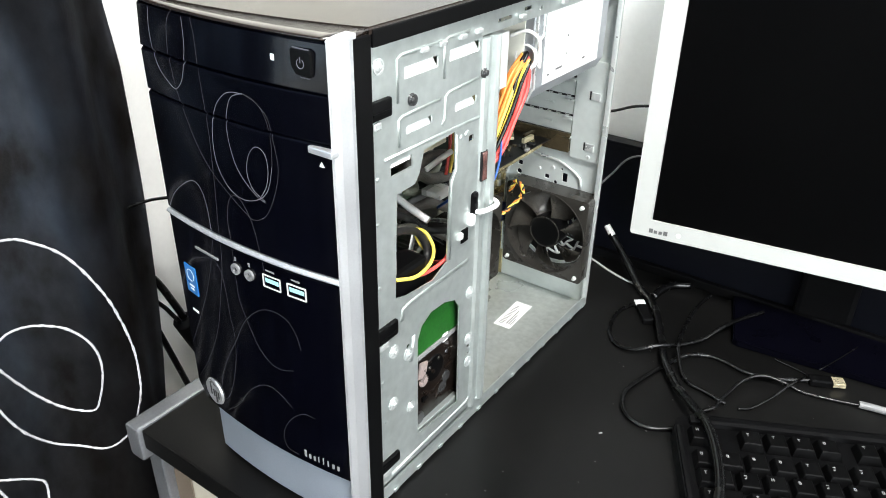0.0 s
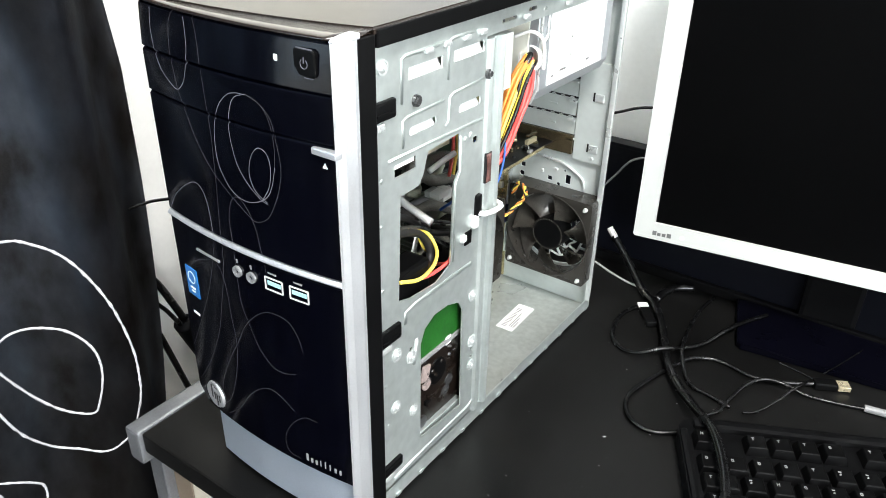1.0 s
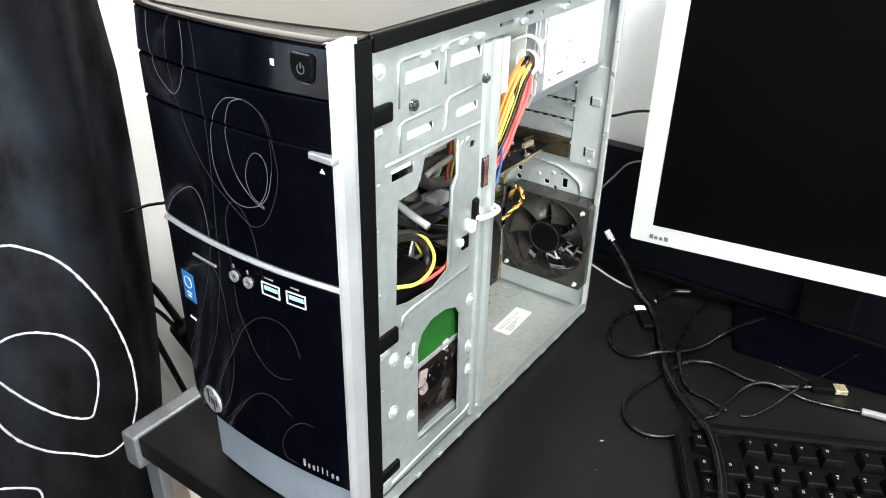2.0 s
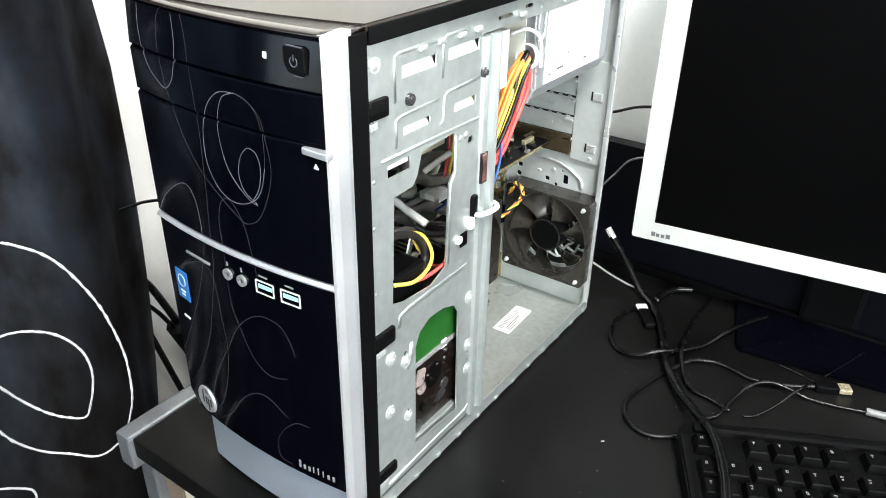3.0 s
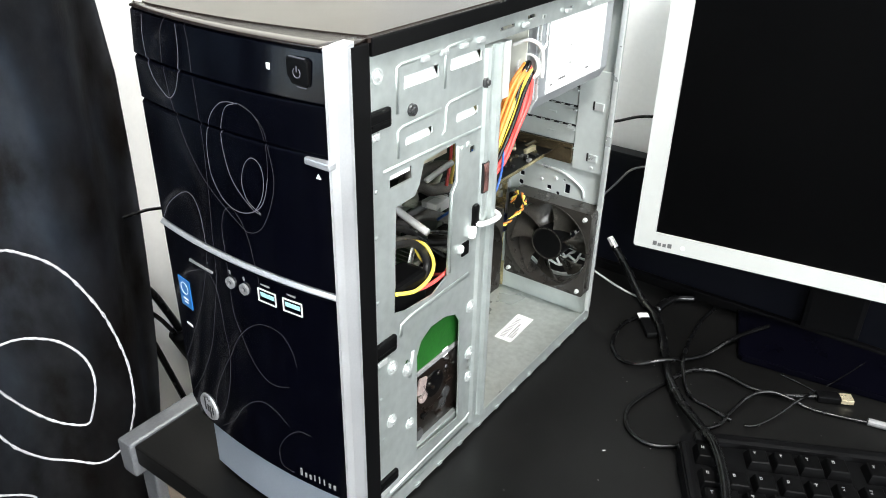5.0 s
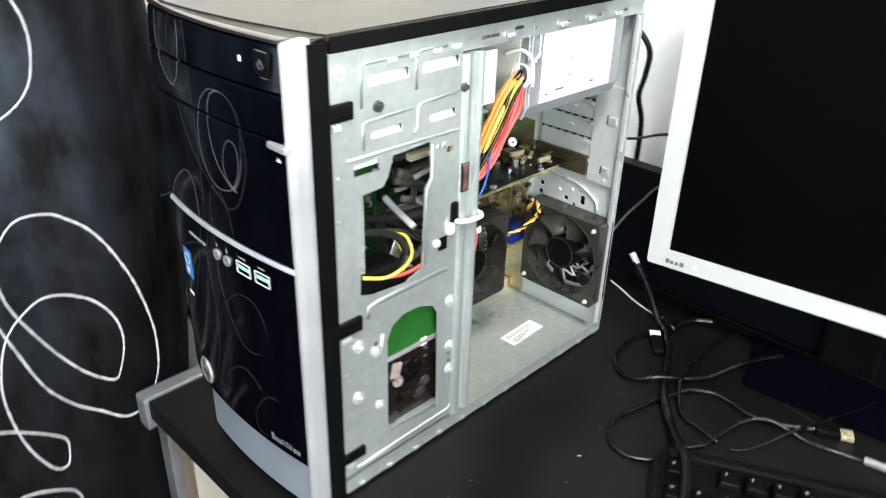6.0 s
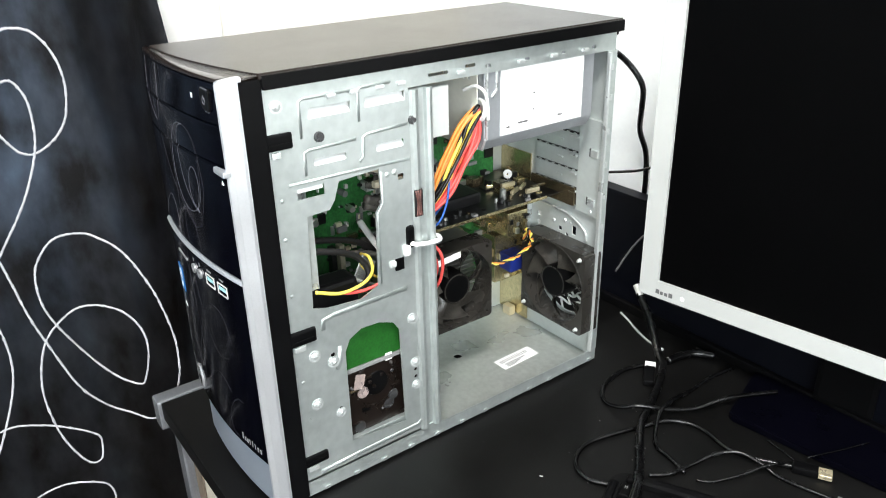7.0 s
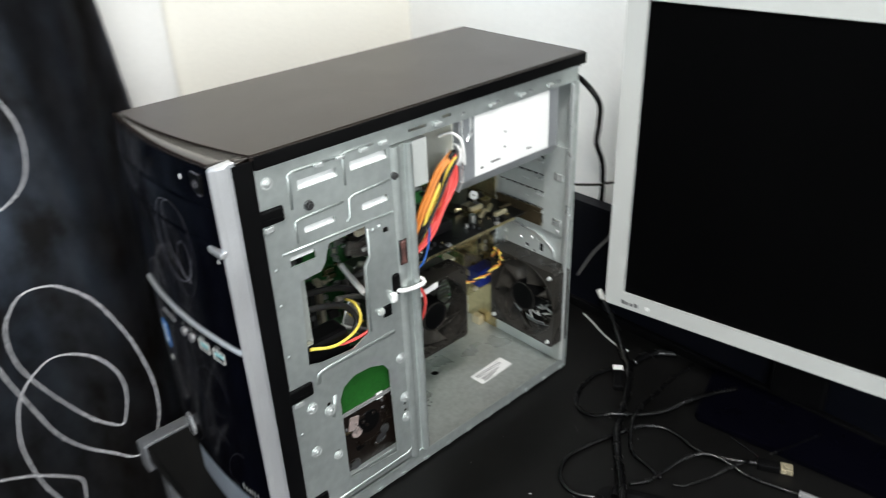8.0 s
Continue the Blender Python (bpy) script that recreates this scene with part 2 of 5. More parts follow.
def spline(points, steps=8):
    """Points of a smooth curve through the given ones."""
    p = [Vector(q) for q in points]
    p = [2 * p[0] - p[1]] + p + [2 * p[-1] - p[-2]]
    out = []
    for i in range(1, len(p) - 2):
        a, b, c, d = p[i - 1:i + 3]
        for k in range(steps):
            t = k / steps
            out.append(0.5 * ((2 * b) + (c - a) * t + (2 * a - 5 * b + 4 * c - d) * t * t + (3 * b - a - 3 * c + d) * t ** 3))
    out.append(p[-2])
    return out


def sweep(bm, pts, r, seg=8, flat=None):
    """A tube along points; flat: (normal, height) gives a ribbon with low relief."""
    rings = []
    n = len(pts)
    up = None
    for i, q in enumerate(pts):
        d = (pts[min(i + 1, n - 1)] - pts[max(i - 1, 0)]).normalized()
        if flat:
            up = Vector(flat[0])
        elif up is None:
            up = Vector((0, 0, 1)) if abs(d.z) < 0.9 else Vector((1, 0, 0))
        side = d.cross(up).normalized()
        up2 = side.cross(d).normalized()
        up = up2 if not flat else up
        h = flat[1] if flat else r
        rad = r(i / (n - 1)) if callable(r) else r
        hh = h if flat else rad
        rings.append([bm.verts.new(q + side * rad * math.cos(2 * math.pi * k / seg) + up2 * hh * math.sin(2 * math.pi * k / seg)) for k in range(seg)])
    for a, b in zip(rings, rings[1:]):
        for k in range(seg):
            bm.faces.new((a[k], a[(k + 1) % seg], b[(k + 1) % seg], b[k]))
    bm.faces.new(rings[0])
    bm.faces.new(list(reversed(rings[-1])))
    return bm


def tube(points, r, steps=8, seg=8):
    return sweep(bmesh.new(), spline(points, steps), r, seg)


def plate(outer, holes, place, thick, axis="x"):
    """A sheet with holes cut through. outer, holes: rings of (a, b); axis x: a is y and b is z; axis y: a is x and b is z; axis z: a is x and b is y."""
    bm = bmesh.new()

    def at(a, b, d):
        return {"x": (place + d, a, b), "y": (a, place + d, b), "z": (a, b, place + d)}[axis]
    edges = []
    for loop in (outer, *holes):
        v = [bm.verts.new(at(a, b, 0)) for a, b in loop]
        edges += [bm.edges.new((v[i], v[(i + 1) % len(v)])) for i in range(len(v))]
    bmesh.ops.triangle_fill(bm, use_beauty=True, use_dissolve=False, edges=edges)
    r = bmesh.ops.extrude_face_region(bm, geom=bm.faces[:])
    d = Vector(at(0, 0, thick)) - Vector(at(0, 0, 0))
    bmesh.ops.translate(bm, verts=[g for g in r["geom"] if isinstance(g, bmesh.types.BMVert)], vec=d)
    return bm


def rect(a0, b0, a1, b1, r=0.0, n=3):
    """A ring of points round a rectangle, with rounded corners."""
    if not r:
        return [(a0, b0), (a1, b0), (a1, b1), (a0, b1)]
    out = []
    for cx, cy, s in ((a1 - r, b0 + r, -90), (a1 - r, b1 - r, 0), (a0 + r, b1 - r, 90), (a0 + r, b0 + r, 180)):
        for k in range(n + 1):
            t = radians(s + 90 * k / n)
            out.append((cx + r * math.cos(t), cy + r * math.sin(t)))
    return out


def circle(a, b, r, n=10):
    return [(a + r * math.cos(2 * math.pi * k / n), b + r * math.sin(2 * math.pi * k / n)) for k in range(n)]


# ---- the room ----
DESK = 0.738
LEFT, BACK, RIGHT, FRONT, HIGH = -0.45, 0.535, 2.4, -2.2, 2.4
finish("floor", one_box((LEFT - 0.1, FRONT - 0.1, -0.1), (RIGHT + 0.1, BACK + 0.1, 0)), M_FLOOR)
finish("ceiling", one_box((LEFT - 0.1, FRONT - 0.1, HIGH), (RIGHT + 0.1, BACK + 0.1, HIGH + 0.1)), M_WALL)
finish("wall_back", one_box((LEFT - 0.1, BACK, 0), (RIGHT + 0.1, BACK + 0.1, HIGH)), M_WALL)
finish("wall_front", one_box((LEFT - 0.1, FRONT - 0.1, 0), (RIGHT + 0.1, FRONT, HIGH)), M_WALL)
finish("wall_left", plate(rect(FRONT, 0, BACK, HIGH), [rect(-1.45, 0.925, 0.0, 2.05)], LEFT - 0.1, 0.1), M_SIDE_WALL)
finish("wall_right", plate(rect(FRONT, 0, BACK, HIGH), [rect(-1.86, 1.08, -0.44, 2.22)], RIGHT, 0.1), M_WALL)
for o in bpy.data.objects:
    if o.name.split("_")[0] in ("wall", "floor", "ceiling"):
        tagged(o, {"floor": "dark carpet floor", "ceiling": "white painted ceiling"}.get(o.name, "plain painted plaster wall"), o.name.split("_")[0], kind="structure")
# Window out of view, added only to carry the main light.
window = thing("window_1", "unseen white framed window added as a light source", "window", kind="structure")
part("window_frame", plate(rect(-1.86, 1.08, -0.44, 2.22), [rect(-1.81, 1.13, -1.17, 2.17), rect(-1.13, 1.13, -0.49, 2.17)], RIGHT + 0.06, 0.035), M_TRIM, window)
window = thing("window_2", "white framed window half covered by a black curtain", "window", kind="structure")
part("window_frame", plate(rect(-1.45, 0.925, 0.0, 2.05), [rect(-1.40, 0.955, -0.76, 2.0), rect(-0.72, 0.955, -0.05, 2.0)], LEFT - 0.08, 0.035), M_TRIM, window)
trim = finish("trim", one_box((LEFT, 0.045, 0), (LEFT + 0.022, 0.145, HIGH), 0.004), M_TRIM)
tagged(trim, "white painted window casing on the wall", "trim", kind="structure")

# ---- desk ----
desk = thing("desk", "black laminate desk with grey edge trim and cream panel legs", "desk")
part("desktop", one_box((-0.232, -0.056, DESK - 0.022), (1.15, 0.515, DESK), 0.002), M_DESK, desk)
part("edge_trim", one_box((-0.252, -0.060, DESK - 0.036), (-0.2325, 0.515, DESK + 0.001), 0.003), M_RIM, desk, "grey metallic edge trim")
part("leg_panel", one_box((-0.228, -0.033, 0), (-0.203, 0.47, DESK - 0.0225), 0.001), M_PANEL, desk, "cream panel leg")
part("leg_edging", one_box((-0.228, -0.0352, 0), (-0.203, -0.0332, DESK - 0.0225), 0.0006), M_LEG, desk, "tan edge banding")
part("leg_panel", one_box((1.10, -0.033, 0), (1.125, 0.47, DESK - 0.0225), 0.001), M_PANEL, desk, "cream panel leg")
part("leg_trim", one_box((-0.250, -0.045, 0), (-0.2285, -0.020, DESK - 0.0365), 0.003), M_RIM, desk, "grey metal leg edge")
navy = thing("back_panel", "dark navy panel standing along the desk's back", "panel")
part("sheet", one_box((-0.20, 0.497, DESK + 0.0005), (0.75, 0.513, 0.889), 0.001), M_NAVY, navy)
part("top_edge", one_box((-0.20, 0.4955, 0.8892), (0.75, 0.5145, 0.8935), 0.001), M_NAVY, navy)
part("foot_rail", one_box((-0.20, 0.4890, DESK + 0.0005), (0.75, 0.4966, DESK + 0.012), 0.001), M_BLACK, navy)

# ---- curtain ----
curtain = thing("curtain", "black fabric curtain embroidered with white looping swirls", "curtain")


def curtain_x(y, z):
    fold = 0.045 * math.exp(-((y + 0.02) / 0.035) ** 2)
    far = min(1.0, max(0.0, (-0.16 - y) / 0.1))
    return -0.335 + fold + 0.012 * far * math.sin(y * 38 + 0.6) + 0.0026 * math.sin(y * 88 + z * 2.0) + 0.0045 * noise.noise(Vector((y * 30, z * 1.2, 3))) + 0.003 * noise.noise(Vector((y * 14, z * 5, 0)))


def edge_shift(z):
    """How far the free edge of the cloth wanders along the wall."""
    return 0.008 - 0.25 * max(0.0, 0.95 - max(z, 0.6)) ** 2 - 0.10 * max(0.0, z - 1.03) + 0.003 * noise.noise(Vector((0, 0, z * 4)))


bm = bmesh.new()
NY, NZ = 110, 60
grid = []
for i in range(NY + 1):
    column = []
    for k in range(NZ + 1):
        z = 0.05 + 2.1 * k / NZ
        reach = 0.90 - 0.42 * min(1.0, max(0.0, (z - 0.90) / 0.09))
        y = 0.046 - reach * i / NY
        column.append(bm.verts.new((curtain_x(y, z), y + edge_shift(z) * max(0.0, 1 - i / 8), z)))
    grid.append(column)
for i in range(NY):
    for k in range(NZ):
        bm.faces.new((grid[i][k], grid[i + 1][k], grid[i + 1][k + 1], grid[i][k + 1]))
bmesh.ops.solidify(bm, geom=bm.faces[:], thickness=-0.0015)
part("cloth", bm, M_CURTAIN, curtain, smooth=True)
# the edge is turned under into a doubled hem
bm = bmesh.new()
hem = []
for i in range(13):
    column = []
    for k in range(NZ + 1):
        z = 0.052 + 2.096 * k / NZ
        y = 0.044 + edge_shift(z) - (0.092 + 0.006 * noise.noise(Vector((5, 0, z * 9)))) * i / 12
        column.append(bm.verts.new((curtain_x(y, z) - 0.0065, y, z)))
    hem.append(column)
for i in range(12):
    for k in range(NZ):
        bm.faces.new((hem[i][k], hem[i + 1][k], hem[i + 1][k + 1], hem[i][k + 1]))
bmesh.ops.solidify(bm, geom=bm.faces[:], thickness=-0.0015)
part("hem", bm, M_CURTAIN, curtain, smooth=True)
def embroider(*pts):
    """One stitched line that follows the folds of the cloth."""
    line = spline([(0, y + 0.004, z) for y, z in pts], 14)
    line = [Vector((curtain_x(q.y, q.z) + 0.0012, q.y + 0.0004 * noise.noise(q * 260), q.z + 0.0004 * noise.noise(q * 310))) for q in line]
    width = [0.0012 + 0.0007 * noise.noise(Vector((i * 0.45, len(pts), 0))) for i in range(len(line))]
    part("embroidered_loop", sweep(bmesh.new(), line, lambda t, w=width: w[round(t * (len(w) - 1))], 6, ((1, 0, 0), 0.0009)), M_THREAD, curtain, "white embroidered line")


embroider((-0.126, 1.074), (-0.119, 1.08), (-0.11, 1.077), (-0.102, 1.057), (-0.103, 1.022), (-0.111, 0.994), (-0.127, 0.961), (-0.148, 0.928), (-0.164, 0.904))
embroider((-0.113, 1.125), (-0.103, 1.128), (-0.085, 1.123), (-0.072, 1.103), (-0.067, 1.075), (-0.072, 1.041), (-0.085, 1.019), (-0.104, 1.006), (-0.119, 1.009), (-0.13, 1.024), (-0.135, 1.034))
embroider((-0.165, 0.911), (-0.158, 0.873), (-0.151, 0.832), (-0.139, 0.788), (-0.121, 0.731), (-0.097, 0.694), (-0.075, 0.678), (-0.056, 0.668), (-0.040, 0.680), (-0.0285, 0.700))
embroider((-0.0285, 0.701), (-0.0195, 0.731), (-0.0175, 0.772), (-0.024, 0.815), (-0.034, 0.852), (-0.050, 0.888), (-0.069, 0.906), (-0.085, 0.913), (-0.112, 0.911), (-0.131, 0.891), (-0.137, 0.866), (-0.134, 0.833), (-0.119, 0.795), (-0.097, 0.753), (-0.078, 0.728), (-0.059, 0.718), (-0.052, 0.733), (-0.046, 0.765), (-0.048, 0.792), (-0.06, 0.813), (-0.08, 0.824), (-0.104, 0.826), (-0.126, 0.816), (-0.143, 0.797), (-0.154, 0.764), (-0.158, 0.728), (-0.153, 0.681), (-0.142, 0.647), (-0.13, 0.627), (-0.118, 0.626), (-0.113, 0.645), (-0.116, 0.661), (-0.138, 0.68), (-0.165, 0.695), (-0.192, 0.706), (-0.215, 0.705))
embroider((-0.183, 0.84), (-0.179, 0.811), (-0.18, 0.775), (-0.191, 0.735), (-0.211, 0.689), (-0.227, 0.657))
embroider((-0.202, 0.6), (-0.179, 0.606), (-0.148, 0.604), (-0.121, 0.59), (-0.113, 0.57), (-0.115, 0.551))


# ---- computer tower ----
TB, TT = 0.7415, 1.124
tower = thing("computer_tower", "open desktop computer tower with glossy navy-black front and bare steel side", "computer")


def front_y(x):
    u = (x + 0.0825) / 0.0825
    return -0.028 - 0.007 * (1 - u * u)


def front_piece(name, x0, x1, z0, z1, mat, depth=0.012, out=0.0, corner=0.0, label="", nx=120, lean=0.0):
    """A slice of the bowed front, between two heights."""
    bm = bmesh.new()
    cols = []
    for i in range(nx + 1):
        x = x0 + (x1 - x0) * i / nx
        lift = max(0.0, corner - (x - x0)) if corner else 0.0
        y = front_y(x) - out
        back_ = lean * (z1 - z0)
        ring_ = [(x, y + 0.0008, z0 + lift), (x, y, z0 + lift + 0.0008), (x, y + back_, z1 - 0.0018), (x, y + back_ + 0.0020, z1), (x, y + depth, z1), (x, y + depth, z0 + lift)]
        cols.append([bm.verts.new(q) for q in ring_])
    for a, b in zip(cols, cols[1:]):
        for k in range(6):
            bm.faces.new((a[k], a[(k + 1) % 6], b[(k + 1) % 6], b[k]))
    bm.faces.new(cols[0])
    bm.faces.new(list(reversed(cols[-1])))
    return part(name, bm, mat, tower, label)


front_piece("top_cover", -0.1735, -0.0008, 1.0910, 1.1203, M_PIANO, lean=0.08)
front_piece("drive_cover", -0.1735, -0.0008, 1.0610, 1.0903, M_PIANO)
front_piece("front_door", -0.1735, -0.0008, 0.9705, 1.0603, M_PIANO)
front_piece("arc_trim", -0.1740, -0.0005, 0.9665, 0.9700, M_SILVER, 0.012, 0.0022, label="thin silver trim line")
lower = front_piece("lower_panel", -0.1735, -0.0008, 0.7930, 0.9660, M_PIANO, corner=0.012)
part("inner_shell", one_box((-0.169, -0.018, 0.775), (-0.004, 0.0, 1.112), 0.002), M_BLACK, tower)
# silver corner strip, black strip, silver base
bm = bmesh.new()
prof = [(-0.0005, -0.029), (0.0012, -0.0285), (0.0038, -0.0245), (0.0060, -0.0170), (0.0060, -0.0142), (-0.010, -0.0142), (-0.010, -0.022), (-0.0005, -0.022)]
lo = [bm.verts.new((x, y, 0.752)) for x, y in prof]
hi = [bm.verts.new((x, y, 1.1205)) for x, y in prof]
for i in range(len(prof)):
    j = (i + 1) % len(prof)
    bm.faces.new((lo[i], lo[j], hi[j], hi[i]))
bm.faces.new(lo), bm.faces.new(list(reversed(hi)))
part("corner_trim", bm, M_SILVER, tower, "silver plastic corner trim")
part("eject_tab", one_box((-0.0165, -0.0325, 1.0545), (0.0030, -0.0265, 1.0590), 0.001), M_SILVER, tower, "silver drive button")
part("side_strip", one_box((-0.006, -0.0140, TB + 0.004), (0.0042, 0.0035, 1.1205), 0.0012), M_BLACK, tower, "black plastic side strip")
bm = bmesh.new()
cols = []
for i in range(25):
    x = -0.152 + 0.1545 * i / 24
    y = front_y(x) + 0.004
    cols.append([bm.verts.new(q) for q in ((x, y + 0.005, TB + 0.001), (x, y, TB + 0.004), (x, y, 0.7921), (x, -0.010, 0.7921), (x, -0.010, TB + 0.001))])
for a, b in zip(cols, cols[1:]):
    for k in range(5):
        bm.faces.new((a[k], a[(k + 1) % 5], b[(k + 1) % 5], b[k]))
bm.faces.new(cols[0]), bm.faces.new(list(reversed(cols[-1])))
part("front_base", bm, M_BASE, tower, "pale silver plastic base")

# glossy rounded rim that closes the front at the top
def lid_front(x):
    """Where the lid begins, behind the bowed rim."""
    return front_y(x) + 0.029 + 0.13 * min(0.0, x)


bm = bmesh.new()
cols = []
for i in range(61):
    x = -0.1742 + 0.1786 * i / 60
    y, end = front_y(x) + 0.0022, lid_front(x) - 0.0006
    if x > -0.0016:
        y = -0.0112
    cols.append([bm.verts.new((x, q, z)) for q, z in ((y, 1.1206), (y + 0.0003, 1.1214), (y + 0.0012, 1.1221), (y + 0.0030, 1.1226), (end, 1.1234), (end, 1.1207))])
for a, b in zip(cols, cols[1:]):
    for k in range(6):
        bm.faces.new((a[k], a[(k + 1) % 6], b[(k + 1) % 6], b[k]))
bm.faces.new(cols[0]), bm.faces.new(list(reversed(cols[-1])))
part("front_rim", bm, M_RIM_GLOSS, tower, "glossy dark rim above the front", smooth=True)
# the silver corner trim folds back over the top
bm = bmesh.new()
cols = [[bm.verts.new((x, y + back, z)) for y, z in ((-0.0286, 1.1206), (-0.0280, 1.1217), (-0.0262, 1.1226), (-0.0200, 1.1233), (-0.0114, 1.1237), (-0.0114, 1.1206))] for x, back in ((-0.0014, 0.0), (0.0012, 0.0004), (0.0040, 0.0040), (0.0058, 0.0100))]
for col in cols:
    for v in col[4:]:
        v.co.y = -0.0114
    col[3].co.y = min(col[3].co.y, -0.0122)
for a, b in zip(cols, cols[1:]):
    for k in range(6):
        bm.faces.new((a[k], a[(k + 1) % 6], b[(k + 1) % 6], b[k]))
bm.faces.new(cols[0]), bm.faces.new(list(reversed(cols[-1])))
part("trim_cap", bm, M_SILVER, tower, "silver plastic corner cap")

# lid, its front edge following the rim
bm = bmesh.new()
pts = [(0.0045, 0.3765), (-0.1685, 0.3765)]
pts += [(-0.1685 + 0.1730 * i / 20, lid_front(-0.1685 + 0.1730 * i / 20)) for i in range(21)]
lo = [bm.verts.new((x, y, 1.1200)) for x, y in pts]
hi = [bm.verts.new((x, y, TT)) for x, y in pts]
for i in range(len(pts)):
    j = (i + 1) % len(pts)
    bm.faces.new((lo[i], lo[j], hi[j], hi[i]))
bm.faces.new(list(reversed(lo)))
top = bm.faces.new(hi)
bmesh.ops.bevel(bm, geom=list(top.edges), offset=0.0014, segments=3, affect="EDGES")
part("lid", bm, M_LID, tower, "brown-black painted steel lid")
part("lid_edge", one_box((0.0012, 0.0040, 1.1118), (0.0052, 0.3768, 1.1226), 0.001), M_BLACK, tower, "black lid edge")
part("lid_edge", one_box((-0.168, 0.3735, 1.1076), (-0.001, 0.3762, 1.1199), 0.001), M_BLACK, tower, "black lid edge")

# steel side frame with its openings
holes = [rect(0.039, 1.0845, 0.075, 1.0925), rect(0.088, 1.0850, 0.125, 1.0930), rect(0.040, 1.0475, 0.069, 1.0535, 0.002), rect(0.096, 1.0475, 0.123, 1.0540, 0.002),
         rect(0.024, 1.0235, 0.047, 1.0325),
         [(0.060, 1.031), (0.055, 1.016), (0.050, 1.0095), (0.030, 1.0085), (0.027, 0.928), (0.040, 0.924), (0.072, 0.9215), (0.090, 0.929), (0.092, 0.996), (0.098, 1.004), (0.097, 1.033)],
         [(0.053, 0.781), (0.053, 0.876), (0.058, 0.887), (0.070, 0.8935), (0.088, 0.893), (0.103, 0.8875), (0.109, 0.878), (0.111, 0.776)],
         rect(0.109, 0.9365, 0.1165, 0.948), circle(0.041, 0.878, 0.0022), circle(0.125, 0.829, 0.002), circle(0.125, 0.821, 0.002), circle(0.044, 0.821, 0.002),
         rect(0.115, 1.0195, 0.121, 1.0245, 0.001), circle(0.105, 1.0265, 0.002)]
frame_side = part("side_frame", plate([(0.0036, 0.757), (0.1285, 0.757), (0.1285, 1.1138), (0.0036, 1.1138)], holes, -0.0012, 0.0012), M_ZINC, tower, "galvanised steel side frame")
for y0, z0, y1, z1 in ((0.0385, 1.084, 0.0755, 1.093), (0.0875, 1.0845, 0.1255, 1.0935), (0.0395, 1.047, 0.0695, 1.054), (0.0955, 1.047, 0.1235, 1.0545)):
    bm = bmesh.new()
    v = [bm.verts.new(q) for q in ((-0.0013, y0, z0), (-0.0013, y1, z0), (-0.0062, y1, z1), (-0.0062, y0, z1), (-0.0025, y0, z0), (-0.0025, y1, z0), (-0.0075, y1, z1), (-0.0075, y0, z1))]
    for f in ((0, 1, 2, 3), (7, 6, 5, 4), (0, 4, 5, 1), (1, 5, 6, 2), (2, 6, 7, 3), (3, 7, 4, 0)):
        bm.faces.new([v[i] for i in f])
    part("louvre", bm, M_LIT_STEEL, tower)


def ridge(points, r=0.0016, mat=None, name="pressed_ridge", x=0.0):
    pts = [Vector((x, y, z)) for y, z in points]
    part(name, sweep(bmesh.new(), pts, r * 0.8, 8, ((1, 0, 0), 0.0008)), mat or M_ZINC, tower, smooth=True)


ridge([(0.032, 1.071), (0.032, 1.099), (0.036, 1.1005), (0.078, 1.1005)])
ridge([(0.082, 1.075), (0.082, 1.100), (0.086, 1.1015), (0.112, 1.1015)])
ridge([(0.018, 1.0368), (0.060, 1.0366), (0.128, 1.0355)])
ridge([(0.033, 1.0415), (0.033, 1.0595), (0.037, 1.061), (0.078, 1.062)])
ridge([(0.080, 1.043), (0.0835, 1.046), (0.0845, 1.062), (0.088, 1.064), (0.126, 1.0655)])
ridge([(0.034, 0.905), (0.035, 0.914), (0.045, 0.9160), (0.119, 0.9170)], 0.0028)
ridge([(0.019, 0.763), (0.060, 0.7645), (0.124, 0.7655), (0.131, 0.770), (0.131, 0.80)], 0.0026)
ridge([(0.0935, 0.930), (0.094, 0.995), (0.0995, 1.003), (0.0990, 1.030)], 0.0012)
ridge([(0.044, 0.862), (0.047, 0.869), (0.048, 0.884)], 0.0028)
for y, z in ((0.046, 1.070), (0.1315, 1.068)):
    bm = disc(bmesh.new(), (0.0002, y, z), (1, 0, 0), 0.0042, 0.0038, 0.0022, 20)
    disc(bm, (0.0024, y, z), (1, 0, 0), 0.0024, 0.0020, 0.001, 12)
    part("screw", bm, M_SCREW, tower, "dull steel screw head")
for y, z, r in ((0.024, 0.883, 0.0045), (0.041, 0.871, 0.0045), (0.022, 0.835, 0.0045), (0.044, 0.817, 0.004), (0.124, 0.884, 0.0045), (0.125, 0.837, 0.0045), (0.125, 0.812, 0.004),
                (0.011, 0.862, 0.002), (0.011, 1.026, 0.002), (0.010, 0.994, 0.002), (0.010, 0.945, 0.002), (0.013, 0.823, 0.0018), (0.014, 1.098, 0.004), (0.105, 1.0262, 0.0025), (0.112, 1.0268, 0.003)):
    bm = bmesh.new()
    bmesh.ops.create_uvsphere(bm, u_segments=12, v_segments=8, radius=r, matrix=Matrix.Translation((-0.0004, y, z)) @ Matrix.Diagonal((0.45, 1, 1, 1)))
    if r > 0.0035:
        ring(bm, (0.0001, y, z), (1, 0, 0), r * 0.95, r * 1.25, 0.0006, 14)
        disc(bm, (r * 0.38, y, z), (1, 0, 0), r * 0.34, r * 0.26, 0.0007, 8)
    part("dimple", bm, M_EDGE if r > 0.0035 else M_ZINC, tower, smooth=r <= 0.0035)
